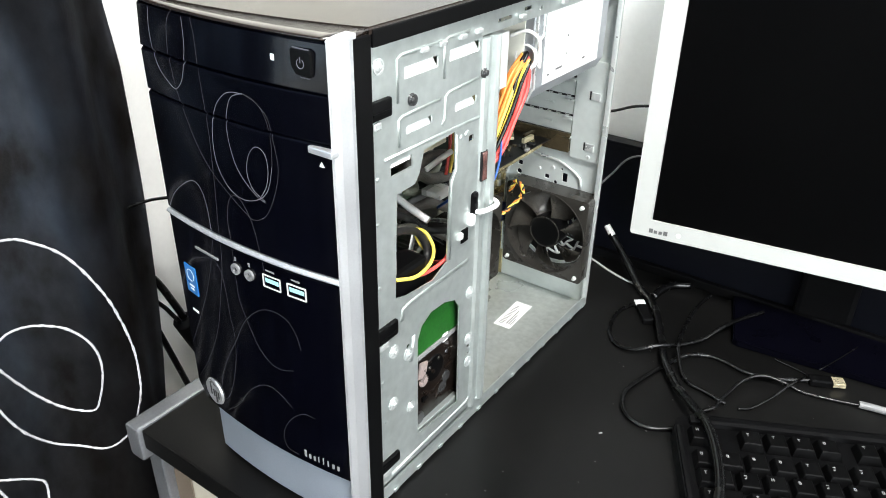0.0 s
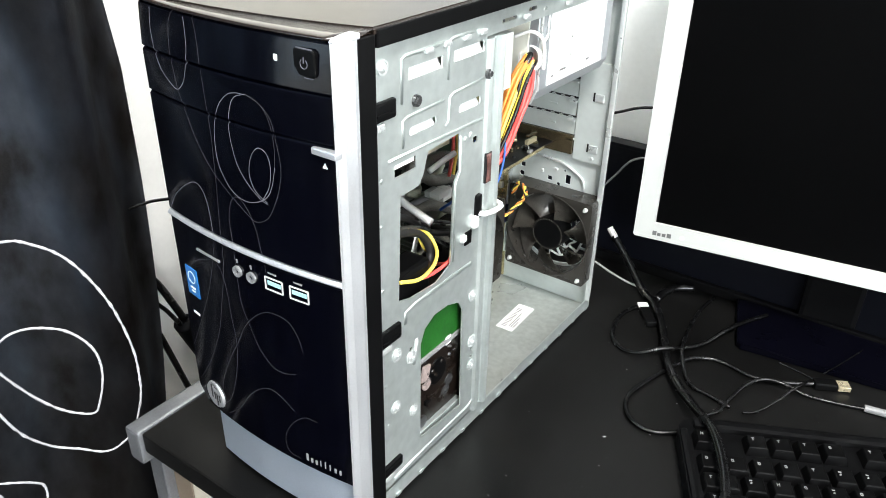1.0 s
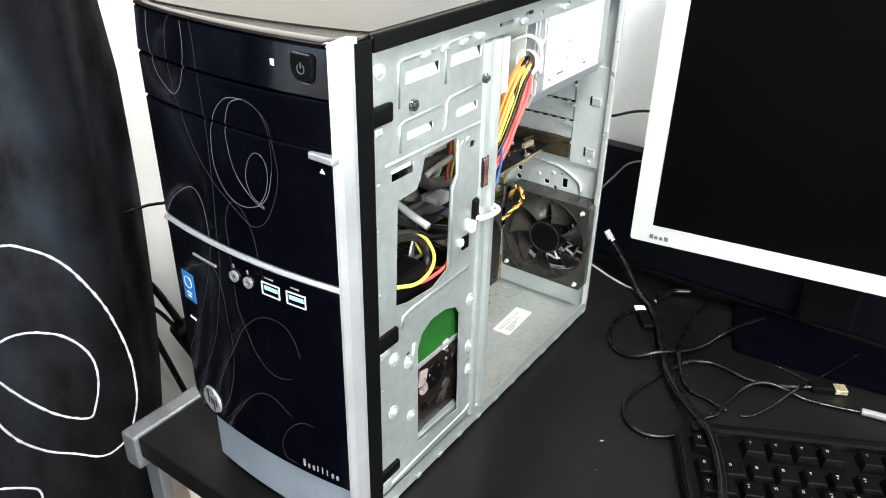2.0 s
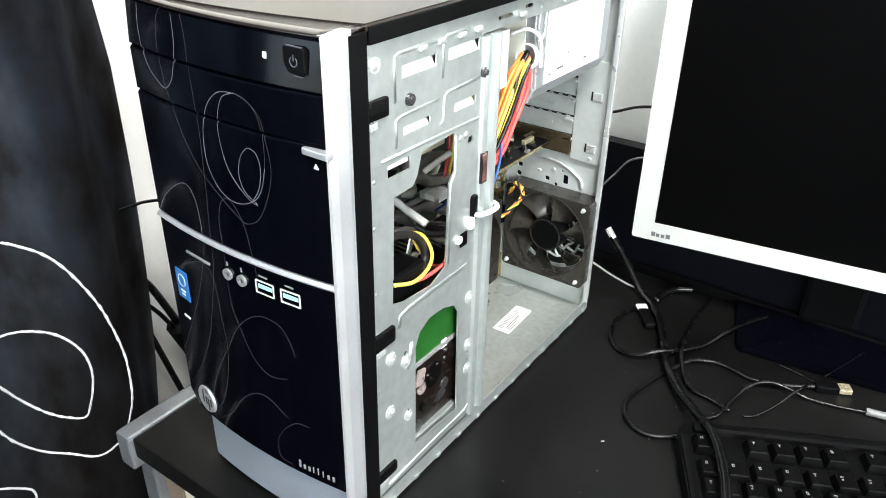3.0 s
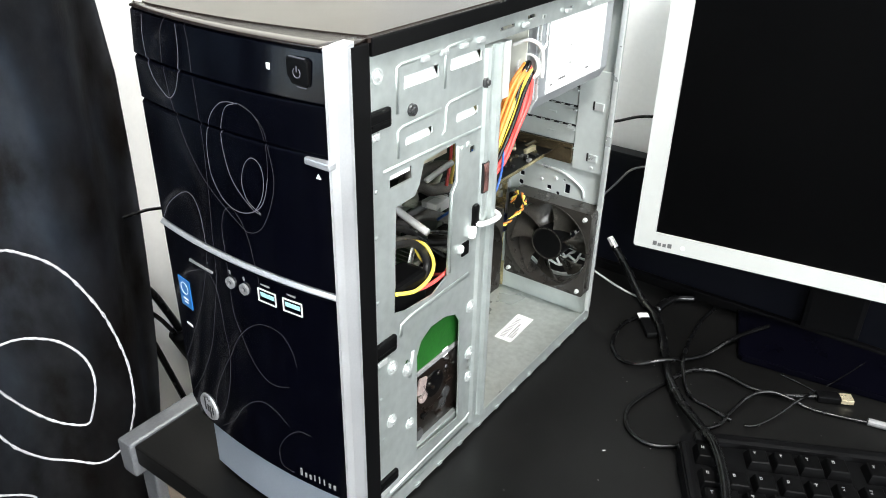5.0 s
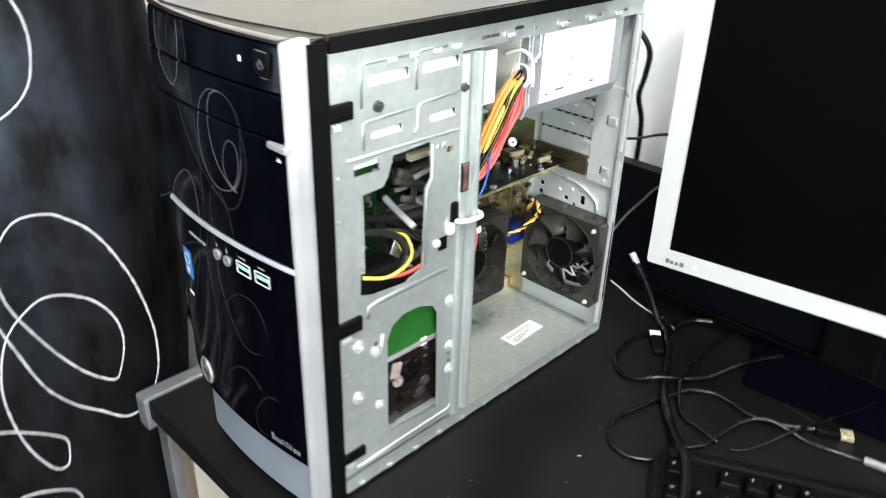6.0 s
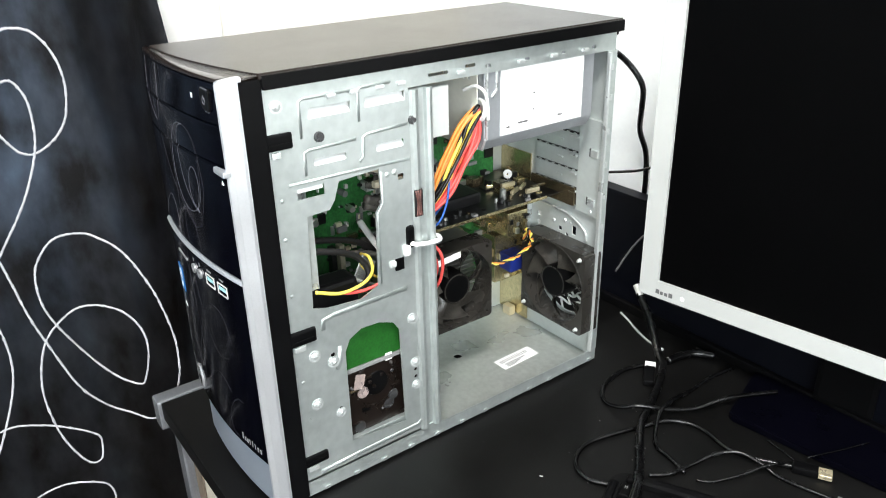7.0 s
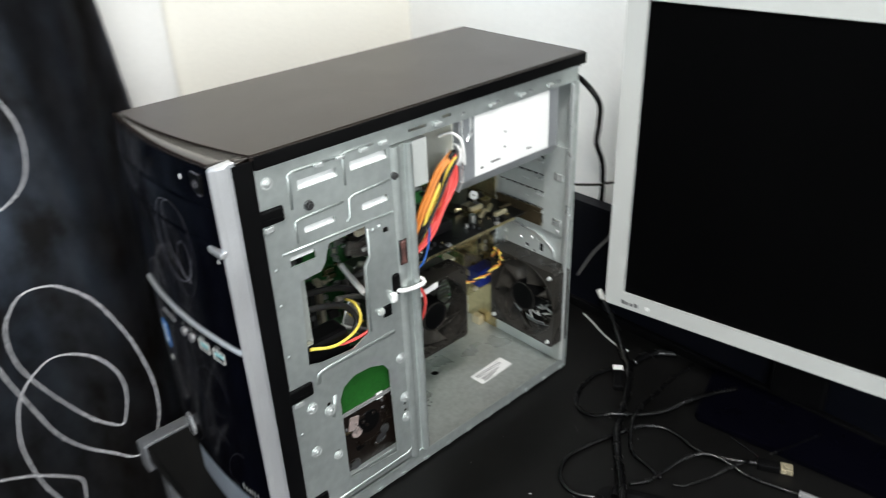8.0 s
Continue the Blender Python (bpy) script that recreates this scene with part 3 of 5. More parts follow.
for z0, z1, y1 in ((1.066, 1.0785, 0.0235), (0.8995, 0.9125, 0.0265), (0.7755, 0.7855, 0.0265)):
    bm = one_box((-0.001, 0.002, z0), (0.0032, y1, z1), 0.003)
    box(bm, (0.0033, 0.004, z0 + 0.004), (0.0042, y1 - 0.003, z0 + 0.0055), 0.0003)
    part("bezel_clip", bm, M_BLACK, tower, "black plastic bezel clip")
    part("clip_tab", one_box((-0.001, 0.006, z0 - 0.0065), (0.0022, y1 - 0.010, z0 - 0.0012), 0.001), M_EDGE, tower)

# post, rails and outer shell of the case
bm = bmesh.new()
prof = [(-0.004, 0.1286), (0.000, 0.1288), (0.0022, 0.1305), (0.0030, 0.1335), (0.0022, 0.1365), (-0.0006, 0.1385), (-0.0008, 0.1435), (0.0022, 0.1448), (0.0034, 0.1475), (0.0024, 0.1505), (-0.004, 0.1512), (-0.010, 0.1512), (-0.010, 0.150), (-0.005, 0.149), (-0.005, 0.1300)]
lo = [bm.verts.new((x, y, 0.757)) for x, y in prof]
hi = [bm.verts.new((x, y, 1.0925)) for x, y in prof]
for i in range(len(prof)):
    j = (i + 1) % len(prof)
    bm.faces.new((lo[i], lo[j], hi[j], hi[i]))
bmesh.ops.triangle_fill(bm, use_beauty=True, edges=[e for e in bm.edges if all(v in lo for v in e.verts)])
bmesh.ops.triangle_fill(bm, use_beauty=True, edges=[e for e in bm.edges if all(v in hi for v in e.verts)])
part("centre_post", bm, M_ZINC, tower, "rolled steel centre post")
part("post_slot", one_box((0.0012, 0.1296, 0.983), (0.0032, 0.1376, 1.0075), 0.0005), M_CHIP, tower)
for k, y in enumerate((0.1312, 0.1336, 0.1360)):
    part("slot_wire", tube([(0.0030, y, 0.9836), (0.0032, y + 0.0012 * (1 - k), 0.995), (0.0030, y - 0.0006, 1.0069)], 0.0010, 5, 6), M_COPPER, tower, smooth=True)
part("bottom_flange", plate([(0.0036, TB), (0.3735, TB), (0.3735, 0.7545), (0.150, 0.7545), (0.145, 0.7590), (0.0036, 0.7590)], [], -0.0015, 0.0015), M_ZINC, tower)
for k in range(12):
    y = 0.02 + k * 0.031
    part("flange_tab", one_box((0.0002, y, TB + 0.0006), (0.0016, y + 0.006, TB + 0.0040), 0.0006), M_ZINC, tower)
part("case_floor", plate(rect(-0.165, 0.0, -0.002, 0.3725), [circle(-0.1, 0.25, 0.005)], TB, 0.0015, "z"), M_ZINC_FLOOR, tower, "dull galvanised steel case floor")
part("top_rail", plate([(0.0036, 1.0940), (0.3735, 1.0940), (0.3735, 1.1138), (0.0036, 1.1138)], [rect(0.150, 1.0995, 0.170, 1.1022, 0.001), rect(0.188, 1.1015, 0.199, 1.1045, 0.001)] + [rect(y, 1.0985, y + 0.006, 1.1015, 0.001) for y in (0.06, 0.21, 0.255, 0.30, 0.34)], -0.0027, 0.0012), M_ZINC, tower)
for y in (0.055, 0.075, 0.098, 0.118, 0.178, 0.245, 0.285, 0.325):
    part("rail_tab", one_box((-0.001, y, 1.0975), (0.0022, y + 0.008, 1.1010), 0.001), M_EDGE, tower)
part("rear_column", plate([(0.3620, 0.7546), (0.3745, 0.7546), (0.3745, 1.0938), (0.3620, 1.0938)], [], -0.0015, 0.0015), M_ZINC, tower)
for z in (0.80, 0.835, 0.87, 0.905, 0.94, 0.975, 1.01, 1.045, 1.075):
    part("column_boss", one_box((-0.0004, 0.3680, z), (0.0012, 0.3705, z + 0.006), 0.0005), M_EDGE, tower)
part("rear_lip", one_box((-0.0013, 0.3615, 0.7555), (0.0040, 0.3640, 1.093), 0.001), M_EDGE, tower)
perf = [circle(0.235 + 0.008 * i + (0.004 if k % 2 else 0), 1.058 + 0.0075 * k, 0.0022, 6) for i in range(9) for k in range(4)]
part("far_wall", plate(rect(0.0, TB + 0.002, 0.3735, 1.1056), perf, -0.1665, 0.0015), M_ZINC_LIT, tower)
part("side_cover", one_box((-0.1685, -0.010, TB + 0.004), (-0.1670, 0.3735, 1.1160)), M_BLACK, tower, "black outer side cover")
part("roof_sheet", one_box((-0.165, 0.0, 1.1058), (-0.003, 0.3735, 1.1070)), M_ZINC, tower)
hex_holes = [circle(-0.115 + 0.0075 * i + (0.00375 if k % 2 else 0), 0.895 + 0.0068 * k, 0.0018, 6) for i in range(3) for k in range(3)]
rear_holes = [circle(-0.0485, 0.8305, 0.045, 28), rect(-0.100, 0.8905, -0.0945, 0.8960, 0.001), rect(-0.0445, 0.8840, -0.0385, 0.8945, 0.001), rect(-0.066, 0.8830, -0.0605, 0.8880, 0.001), circle(-0.098, 0.8825, 0.003), circle(-0.0525, 0.8810, 0.0022), circle(-0.046, 0.898, 0.0014),
              rect(-0.150, 0.80, -0.113, 0.96)]
part("rear_wall", plate([(-0.165, TB + 0.002), (-0.0016, TB + 0.002), (-0.0016, 1.1056), (-0.165, 1.1056)], rear_holes, 0.3715, 0.0015, "y"), M_ZINC_LIT, tower, "perforated steel rear wall")
for k in range(4):
    z = 0.9215 + 0.0203 * k
    bm = one_box((-0.104, 0.3690, z), (-0.0385, 0.3712, z + 0.0180), 0.0006)
    box(bm, (-0.070, 0.3675, z + 0.008), (-0.061, 0.3692, z + 0.0100), 0.0004)
    part("slot_cover", bm, M_BROWN if k == 0 else M_ZINC_LIT, tower, "brown-tinted steel slot cover" if k == 0 else "steel expansion slot cover")
    # Black strip painted in for the shade between neighbouring covers.
    gap = part("slot_gap", one_box((-0.104, 0.3700, z + 0.0180), (-0.0385, 0.3713, z + 0.0203)), M_CHIP, tower)
    for i in range(6):
        part("slot_finger", one_box((-0.100 + 0.0105 * i, 0.3694, z + 0.0184), (-0.0955 + 0.0105 * i, 0.3699, z + 0.0194)), M_EDGE, gap)
    part("cover_lip", one_box((-0.047, 0.3640, z + 0.0150), (-0.0375, 0.3689, z + 0.0172), 0.0006), M_EDGE, tower)
part("io_shield", one_box((-0.1645, 0.3690, 0.7445), (-0.1128, 0.3712, 0.962), 0.0006), M_BRASS, tower, "yellowed steel connector shield")
bm = sweep(bmesh.new(), spline([(x, 0.3700, z) for x, z in ((-0.104, 0.9105), (-0.060, 0.9085), (-0.046, 0.9060), (-0.032, 0.8995), (-0.0235, 0.8930), (-0.0215, 0.8840))], 5), 0.0017, 6, ((0, -1, 0), 0.0012))
part("rear_ridge", bm, M_EDGE, tower, smooth=True)
part("panel_edge", one_box((-0.1125, 0.3650, 0.780), (-0.1105, 0.3712, 0.915), 0.0006), M_EDGE, tower)
clamp = part("slot_clamp", one_box((-0.0375, 0.3672, 0.9160), (-0.0040, 0.3712, 1.0215), 0.001), M_ZINC_LIT, tower, "flat steel slot clamp plate")
for x, z in ((-0.0135, 0.9860), (-0.0145, 0.9315)):
    part("clamp_slit", one_box((x - 0.0075, 0.3668, z - 0.004), (x - 0.0055, 0.3674, z + 0.005)), M_CHIP, clamp)
    part("clamp_tab", one_box((x - 0.0054, 0.3655, z - 0.0035), (x + 0.0045, 0.3674, z + 0.0045), 0.0008), M_EDGE, clamp)
for x, z in ((-0.0155, 0.9210), (-0.073, 0.8925), (-0.056, 0.8975)):
    part("rivet", disc(bmesh.new(), (x, 0.3672 if x > -0.03 else 0.3714, z), (0, -1, 0), 0.0024, 0.0016, 0.0014, 14), M_EDGE, tower)
# power supply
bm = bmesh.new()
prof = [(-0.004, 1.1045), (-0.004, 1.0330), (-0.010, 1.0225), (-0.145, 1.0225), (-0.145, 1.1045)]
lo = [bm.verts.new((x, 0.2110, z)) for x, z in prof]
hi = [bm.verts.new((x, 0.3475, z)) for x, z in prof]
for i in range(5):
    bm.faces.new((lo[i], lo[(i + 1) % 5], hi[(i + 1) % 5], hi[i]))
bm.faces.new(lo), bm.faces.new(list(reversed(hi)))
bmesh.ops.bevel(bm, geom=bm.edges[:], offset=0.001, segments=1, affect="EDGES")
psu = part("power_supply", bm, material("satin_steel", (0.40, 0.42, 0.44), 0.36, 0.6, 14, 0.06, 0.03, 200), tower, "satin steel power supply unit")
part("label", one_box((-0.0038, 0.229, 1.0345), (-0.0033, 0.332, 1.0985)), M_PAPER, psu, "white paper rating label")
for y0, y1, z in ((0.236, 0.240, 1.040), (0.250, 0.262, 1.042), (0.275, 0.279, 1.0935), (0.234, 0.237, 1.0935), (0.268, 0.270, 1.067), (0.268, 0.270, 1.052), (0.300, 0.306, 1.041)):
    part("print_mark", one_box((-0.0034, y0, z), (-0.0031, y1, z + 0.0018)), M_INK, psu)
vent = [circle(-0.120 + 0.006 * i + (0.003 if k % 2 else 0), 1.0865 + 0.0052 * k, 0.0017, 6) for i in range(17) for k in range(3)]
part("vent_plate", plate(rect(-0.140, 1.0235, -0.012, 1.103), vent, 0.2088, 0.0014, "y"), M_VENT, psu, "pale perforated vent plate")
part("seam_lip", one_box((-0.0038, 0.2115, 1.0340), (-0.0015, 0.2135, 1.1040), 0.0006), M_EDGE, psu)
bm = sweep(bmesh.new(), [Vector((-0.003, 0.2115, 1.0345)), Vector((-0.008, 0.2115, 1.0235))], 0.0012, 6)
part("seam_lip", bm, M_EDGE, psu)
bm = sweep(bmesh.new(), [Vector((-0.003, y, z)) for y, z in ((0.224, 1.102), (0.224, 1.077), (0.219, 1.072))], 0.0014, 6, ((1, 0, 0), 0.0012))
part("seam_lip", bm, M_EDGE, psu)

# rear fan
def make_fan(name, centre, normal_axis, size, depth, blades, label):
    """A square-framed fan that blows along its axis; built about its own centre."""
    fan = new(name)
    fan.empty_display_size = 0.01
    fan.parent = tower
    fan.matrix_world = Matrix.Translation(centre) @ Vector(normal_axis).to_track_quat("Z", "Y").to_matrix().to_4x4()
    fan["label"] = label
    s = size / 2
    part("frame", plate(rect(-s, -s, s, s, 0.004), [circle(0, 0, s * 0.97, 40)] + [circle(a * s * 0.86, b * s * 0.86, 0.002, 8) for a in (-1, 1) for b in (-1, 1)], -depth / 2, depth, "z"), M_FAN, fan)
    part("hub", disc(bmesh.new(), (0, 0, -depth * 0.4), (0, 0, 1), s * 0.40, s * 0.38, depth * 0.8, 32), M_BLACK, fan, "black fan hub")
    part("hub_ring", ring(bmesh.new(), (0, 0, depth * 0.40), (0, 0, 1), s * 0.34, s * 0.365, 0.0006, 32), M_FAN, fan)
    part("shroud_lip", ring(bmesh.new(), (0, 0, depth / 2), (0, 0, 1), s * 0.97, s * 0.99, 0.0008, 48), M_FAN, fan)
    for k in range(blades):
        bm = bmesh.new()
        rows = []
        for i in range(6):
            r = s * (0.36 + 0.56 * i / 5)
            half = 0.37 + 0.010 * i
            sw = 0.22 * i / 5
            rows.append([bm.verts.new((r * math.cos(a), r * math.sin(a), depth * 0.36 * u)) for u, a in ((u, sw + u * half) for u in (-1, -0.5, 0, 0.5, 1))])
        for a, b in zip(rows, rows[1:]):
            for j in range(4):
                bm.faces.new((a[j], a[j + 1], b[j + 1], b[j]))
        bmesh.ops.solidify(bm, geom=bm.faces[:], thickness=0.0012)
        bmesh.ops.rotate(bm, verts=bm.verts[:], cent=(0, 0, 0), matrix=Matrix.Rotation(2 * math.pi * k / blades, 3, "Z"))
        part("blade", bm, M_BLADE, fan, smooth=True)
    return fan


rear_fan = make_fan("rear_fan", (-0.0485, 0.3585, 0.8305), (0, -1, 0), 0.0995, 0.0245, 7, "dark grey square case fan")
# pierced grille pressed into the rear wall, its steel lightened to look lit
for j, (r0, r1) in enumerate(((0.0165, 0.0255), (0.0255, 0.0345), (0.0345, 0.0445))):
    for k in range(10):
        a = math.radians(36 * k + 18 * (j % 2) + 8)
        pts = [Vector((-0.0485 + r * math.cos(a + t), 0.3722, 0.8305 + r * math.sin(a + t))) for r, t in ((r0, -0.06), ((r0 + r1) / 2, 0.0), (r1, 0.06))]
        part("grille_bar", sweep(bmesh.new(), pts, 0.0014, 6), M_LIT_STEEL, tower)
for j, r in enumerate((0.0165, 0.0255, 0.0345)):
    wave = [Vector((-0.0485 + (r + 0.0012 * math.cos(10 * a + 1.4 + math.pi * j)) * math.cos(a), 0.3722, 0.8305 + (r + 0.0012 * math.cos(10 * a + 1.4 + math.pi * j)) * math.sin(a))) for a in (2 * math.pi * i / 60 for i in range(61))]
    part("grille_ring", sweep(bmesh.new(), wave, 0.0013, 6), M_LIT_STEEL, tower)
for x, z in ((-0.0055, 0.8735), (-0.0055, 0.7875), (-0.0915, 0.8735), (-0.0915, 0.7875)):
    part("fan_pin", disc(bmesh.new(), (x, 0.3455, z), (0, -1, 0), 0.0026, 0.0016, 0.004, 12), M_PALE, tower, "pale fan pin")

# motherboard and what sits on it
part("board_rim", one_box((-0.1648, 0.1035, 0.792), (-0.1575, 0.1055, 1.03), 0.0004), M_EDGE, tower)
board = part("motherboard", one_box((-0.1605, 0.106, 0.790), (-0.1590, 0.352, 1.032), 0.0004), M_GREEN, tower, "green printed circuit board")
rnd = random.Random(4)
for k in range(110):
    y, z = rnd.uniform(0.108, 0.338), rnd.uniform(0.795, 1.018)
    w, h, d = rnd.uniform(0.003, 0.013), rnd.uniform(0.003, 0.012), rnd.uniform(0.001, 0.006)
    part("chip", one_box((-0.159, y, z), (-0.159 + d, y + w, z + h), 0.0004), rnd.choice((M_CHIP, M_CHIP, M_CREAM, M_GREY, M_ALU, M_BRASS)), board)
for k in range(40):
    y, z = rnd.uniform(0.112, 0.34), rnd.uniform(0.80, 1.02)
    part("capacitor", disc(bmesh.new(), (-0.159, y, z), (1, 0, 0), 0.0035, 0.0033, 0.011, 14), rnd.choice((M_CHIP, M_ALU, M_GREY)), board)
for k in range(70):
    y, z = rnd.uniform(0.108, 0.185), rnd.uniform(0.815, 0.985)
    w, h, d = rnd.uniform(0.0015, 0.006), rnd.uniform(0.0015, 0.006), rnd.uniform(0.001, 0.005)
    part("small_chip", one_box((-0.159, y, z), (-0.159 + d, y + w, z + h), 0.0003), rnd.choice((M_CHIP, M_PALE, M_CREAM, M_WHITE, M_BRASS, M_GREY)), board)
for y, z in ((0.113, 0.930), (0.335, 0.975), (0.113, 0.80), (0.22, 1.02), (0.113, 1.02)):
    bm = disc(bmesh.new(), (-0.159, y, z), (1, 0, 0), 0.005, 0.005, 0.0015, 16)
    disc(bm, (-0.1575, y, z), (1, 0, 0), 0.003, 0.0025, 0.002, 12)
    part("board_screw", bm, M_CHROME, board)
for k in range(2):
    part("memory_slot", one_box((-0.159, 0.124 + 0.010 * k, 0.80), (-0.150, 0.130 + 0.010 * k, 0.90), 0.0005), M_CREAM if k else M_CHIP, board)
part("vga_socket", one_box((-0.130, 0.338, 0.8200), (-0.109, 0.3685, 0.8420), 0.002), M_VGA, tower, "blue plastic video socket")
part("port_block", one_box((-0.157, 0.335, 0.866), (-0.112, 0.3685, 0.896), 0.001), M_BRASS, tower)
part("port_block", one_box((-0.157, 0.335, 0.900), (-0.115, 0.3685, 0.930), 0.001), M_BRASS, tower)
part("port_block", one_box((-0.157, 0.332, 0.800), (-0.131, 0.3685, 0.862), 0.001), M_BRASS, tower)
rnd = random.Random(43)
for x, z0, z1 in ((-0.112, 0.866, 0.896), (-0.115, 0.900, 0.930), (-0.131, 0.800, 0.862)):
    for k in range(7):
        y, z = rnd.uniform(0.337, 0.362), rnd.uniform(z0 + 0.001, z1 - 0.008)
        part("port_detail", one_box((x + 0.0002, y, z), (x + rnd.uniform(0.001, 0.006), y + rnd.uniform(0.002, 0.007), z + rnd.uniform(0.003, 0.008)), 0.0005), rnd.choice((M_CHIP, M_GOLD, M_BROWN, M_GREEN, M_ALU, M_CREAM)), tower)
for k in range(60):
    y, z = rnd.uniform(0.165, 0.335), rnd.uniform(0.945, 1.022)
    part("board_chip", one_box((-0.159, y, z), (-0.159 + rnd.uniform(0.002, 0.014), y + rnd.uniform(0.003, 0.016), z + rnd.uniform(0.003, 0.010)), 0.0006), rnd.choice((M_CHIP, M_CHIP, M_CHIP, M_BROWN, M_GREY, M_PALE)), board)
part("washer", ring(bmesh.new(), (-0.1200, 0.3400, 0.9420), (1, -0.4, 0.5), 0.0012, 0.0052, 0.002, 20), M_WHITE, tower, "white plastic washer")
part("bracket_clip", one_box((-0.146, 0.3580, 0.7432), (-0.132, 0.3680, 0.7560), 0.002), M_GOLD, tower, "bright brass clip")
sink = part("heatsink", one_box((-0.158, 0.175, 0.815), (-0.140, 0.262, 0.905), 0.001), M_ALU, tower, "aluminium heatsink")
for k in range(18):
    part("fin", one_box((-0.140, 0.176, 0.817 + 0.0048 * k), (-0.080, 0.261, 0.8182 + 0.0048 * k)), M_ALU, sink)
cpu_fan = make_fan("processor_fan", (-0.0670, 0.2180, 0.8600), (1, 0, 0), 0.090, 0.025, 7, "black square processor fan")
fl = part("fan_label", one_box((0, -0.018, -0.0034), (0.0004, 0.018, 0.0034)), M_PAPER, tower, "white strip label")
fl.matrix_local = pose(-0.0540, 0.2030, 0.8985, 6, 0, 0)
# expansion card lying across
card = part("graphics_card", one_box((-0.155, 0.175, 0.9392), (-0.052, 0.366, 0.9408), 0.0004), M_CHIP, tower, "dark expansion card")
card.matrix_local = pose(-0.008, 0, -0.009)
part("card_cooler", one_box((-0.150, 0.182, 0.9408), (-0.080, 0.276, 0.9540), 0.003), M_CHIP, card)
part("card_bracket", one_box((-0.098, 0.3640, 0.9305), (-0.0295, 0.3660, 0.9515), 0.0005), M_BROWN, card, "brown-tinted steel bracket")
part("card_edge", one_box((-0.0520, 0.175, 0.9385), (-0.0505, 0.345, 0.9415), 0.0004), M_BRASS, card, "yellowed card edge")
rnd = random.Random(11)
for k in range(16):
    x, y = rnd.uniform(-0.140, -0.062), rnd.uniform(0.296, 0.352)
    w, d, h = rnd.uniform(0.004, 0.014), rnd.uniform(0.005, 0.014), rnd.uniform(0.002, 0.012)
    part("card_component", one_box((x, y, 0.9409), (x + w, y + d, 0.9409 + h), 0.0006), rnd.choice((M_BRASS, M_BROWN, M_BROWN, M_CHIP, M_CHIP)), card)
for k in range(26):
    x, y = rnd.uniform(-0.076, -0.056), rnd.uniform(0.180, 0.335)
    if rnd.random() < 0.45:
        part("card_component", disc(bmesh.new(), (x, y, 0.9409), (0, 0, 1), 0.0022, 0.0020, rnd.uniform(0.002, 0.006), 10), rnd.choice((M_CHIP, M_CHIP, M_BROWN, M_ALU)), card)
    else:
        w, d = rnd.uniform(0.002, 0.006), rnd.uniform(0.002, 0.008)
        part("card_component", one_box((x, y, 0.9409), (x + w, y + d, 0.9409 + rnd.uniform(0.001, 0.004)), 0.0004), rnd.choice((M_CHIP, M_CHIP, M_BROWN, M_GREY)), card)
part("card_component", disc(bmesh.new(), (-0.075, 0.302, 0.9409), (0, 0, 1), 0.0040, 0.0036, 0.011, 14), M_ALU, card, "bright capacitor")
for k in range(9):
    x, y = rnd.uniform(-0.112, -0.058), rnd.uniform(0.312, 0.352)
    bm = one_box((-0.002, -0.009, 0), (0.002, 0.009, rnd.uniform(0.002, 0.005)), 0.0008)
    bit = part("gold_clip", bm, rnd.choice((M_GOLD, M_BRASS, M_BROWN)), card, "gold-toned metal clip")
    bit.matrix_local = pose(x, y, 0.9412 + 0.0008 * k, 0, 0, rnd.uniform(-50, 70))
for y, z, h in ((0.305, 0.915, 0.040), (0.318, 0.905, 0.034), (0.312, 0.885, 0.030), (0.330, 0.880, 0.036)):
    part("port_can", disc(bmesh.new(), (-0.159, y, z), (1, 0, 0), 0.0050, 0.0046, h, 16), M_BRASS, board, "brass-coloured can")
for k in range(14):
    y, z = rnd.uniform(0.186, 0.286), rnd.uniform(0.912, 0.934)
    part("coil", disc(bmesh.new(), (-0.159, y, z), (1, 0, 0), rnd.uniform(0.003, 0.006), 0.003, rnd.uniform(0.015, 0.05), 12), rnd.choice((M_CREAM, M_BRASS, M_CHIP, M_GREY)), board)
for k in range(22):
    y, z = rnd.uniform(0.270, 0.350), rnd.uniform(0.800, 0.932)
    w, d, h = rnd.uniform(0.004, 0.014), rnd.uniform(0.004, 0.016), rnd.uniform(0.010, 0.030)
    part("port_component", one_box((-0.159, y, z), (-0.159 + h, y + w, z + d), 0.0008), rnd.choice((M_BRASS, M_BRASS, M_GOLD, M_GREEN, M_CHIP, M_ALU, M_CREAM)), board)

# optical drive and cage
part("drive_cage_floor", one_box((-0.160, 0.004, 1.0330), (-0.0013, 0.128, 1.0345)), M_ZINC, tower)
drive = part("optical_drive", one_box((-0.155, 0.000, 1.0640), (-0.010, 0.148, 1.1040), 0.001), M_ZINC, tower, "steel optical drive body")
part("cage_bracket", one_box((-0.012, 0.1515, 1.0465), (-0.0045, 0.1725, 1.0895), 0.0008), M_PALE, tower, "pale grey sheet bracket")

# hard disk upright behind the lower opening
hdd = part("hard_disk", one_box((-0.034, 0.038, 0.772), (-0.009, 0.140, 0.898), 0.002), M_DISK, tower, "black hard disk")
part("circuit_board", one_box((-0.0088, 0.048, 0.8520), (-0.0072, 0.130, 0.8975), 0.0004), M_GREEN_HDD, hdd, "bright green circuit board")
part("board_edge", one_box((-0.0088, 0.050, 0.8475), (-0.0062, 0.118, 0.8515), 0.0005), M_GREY, hdd)
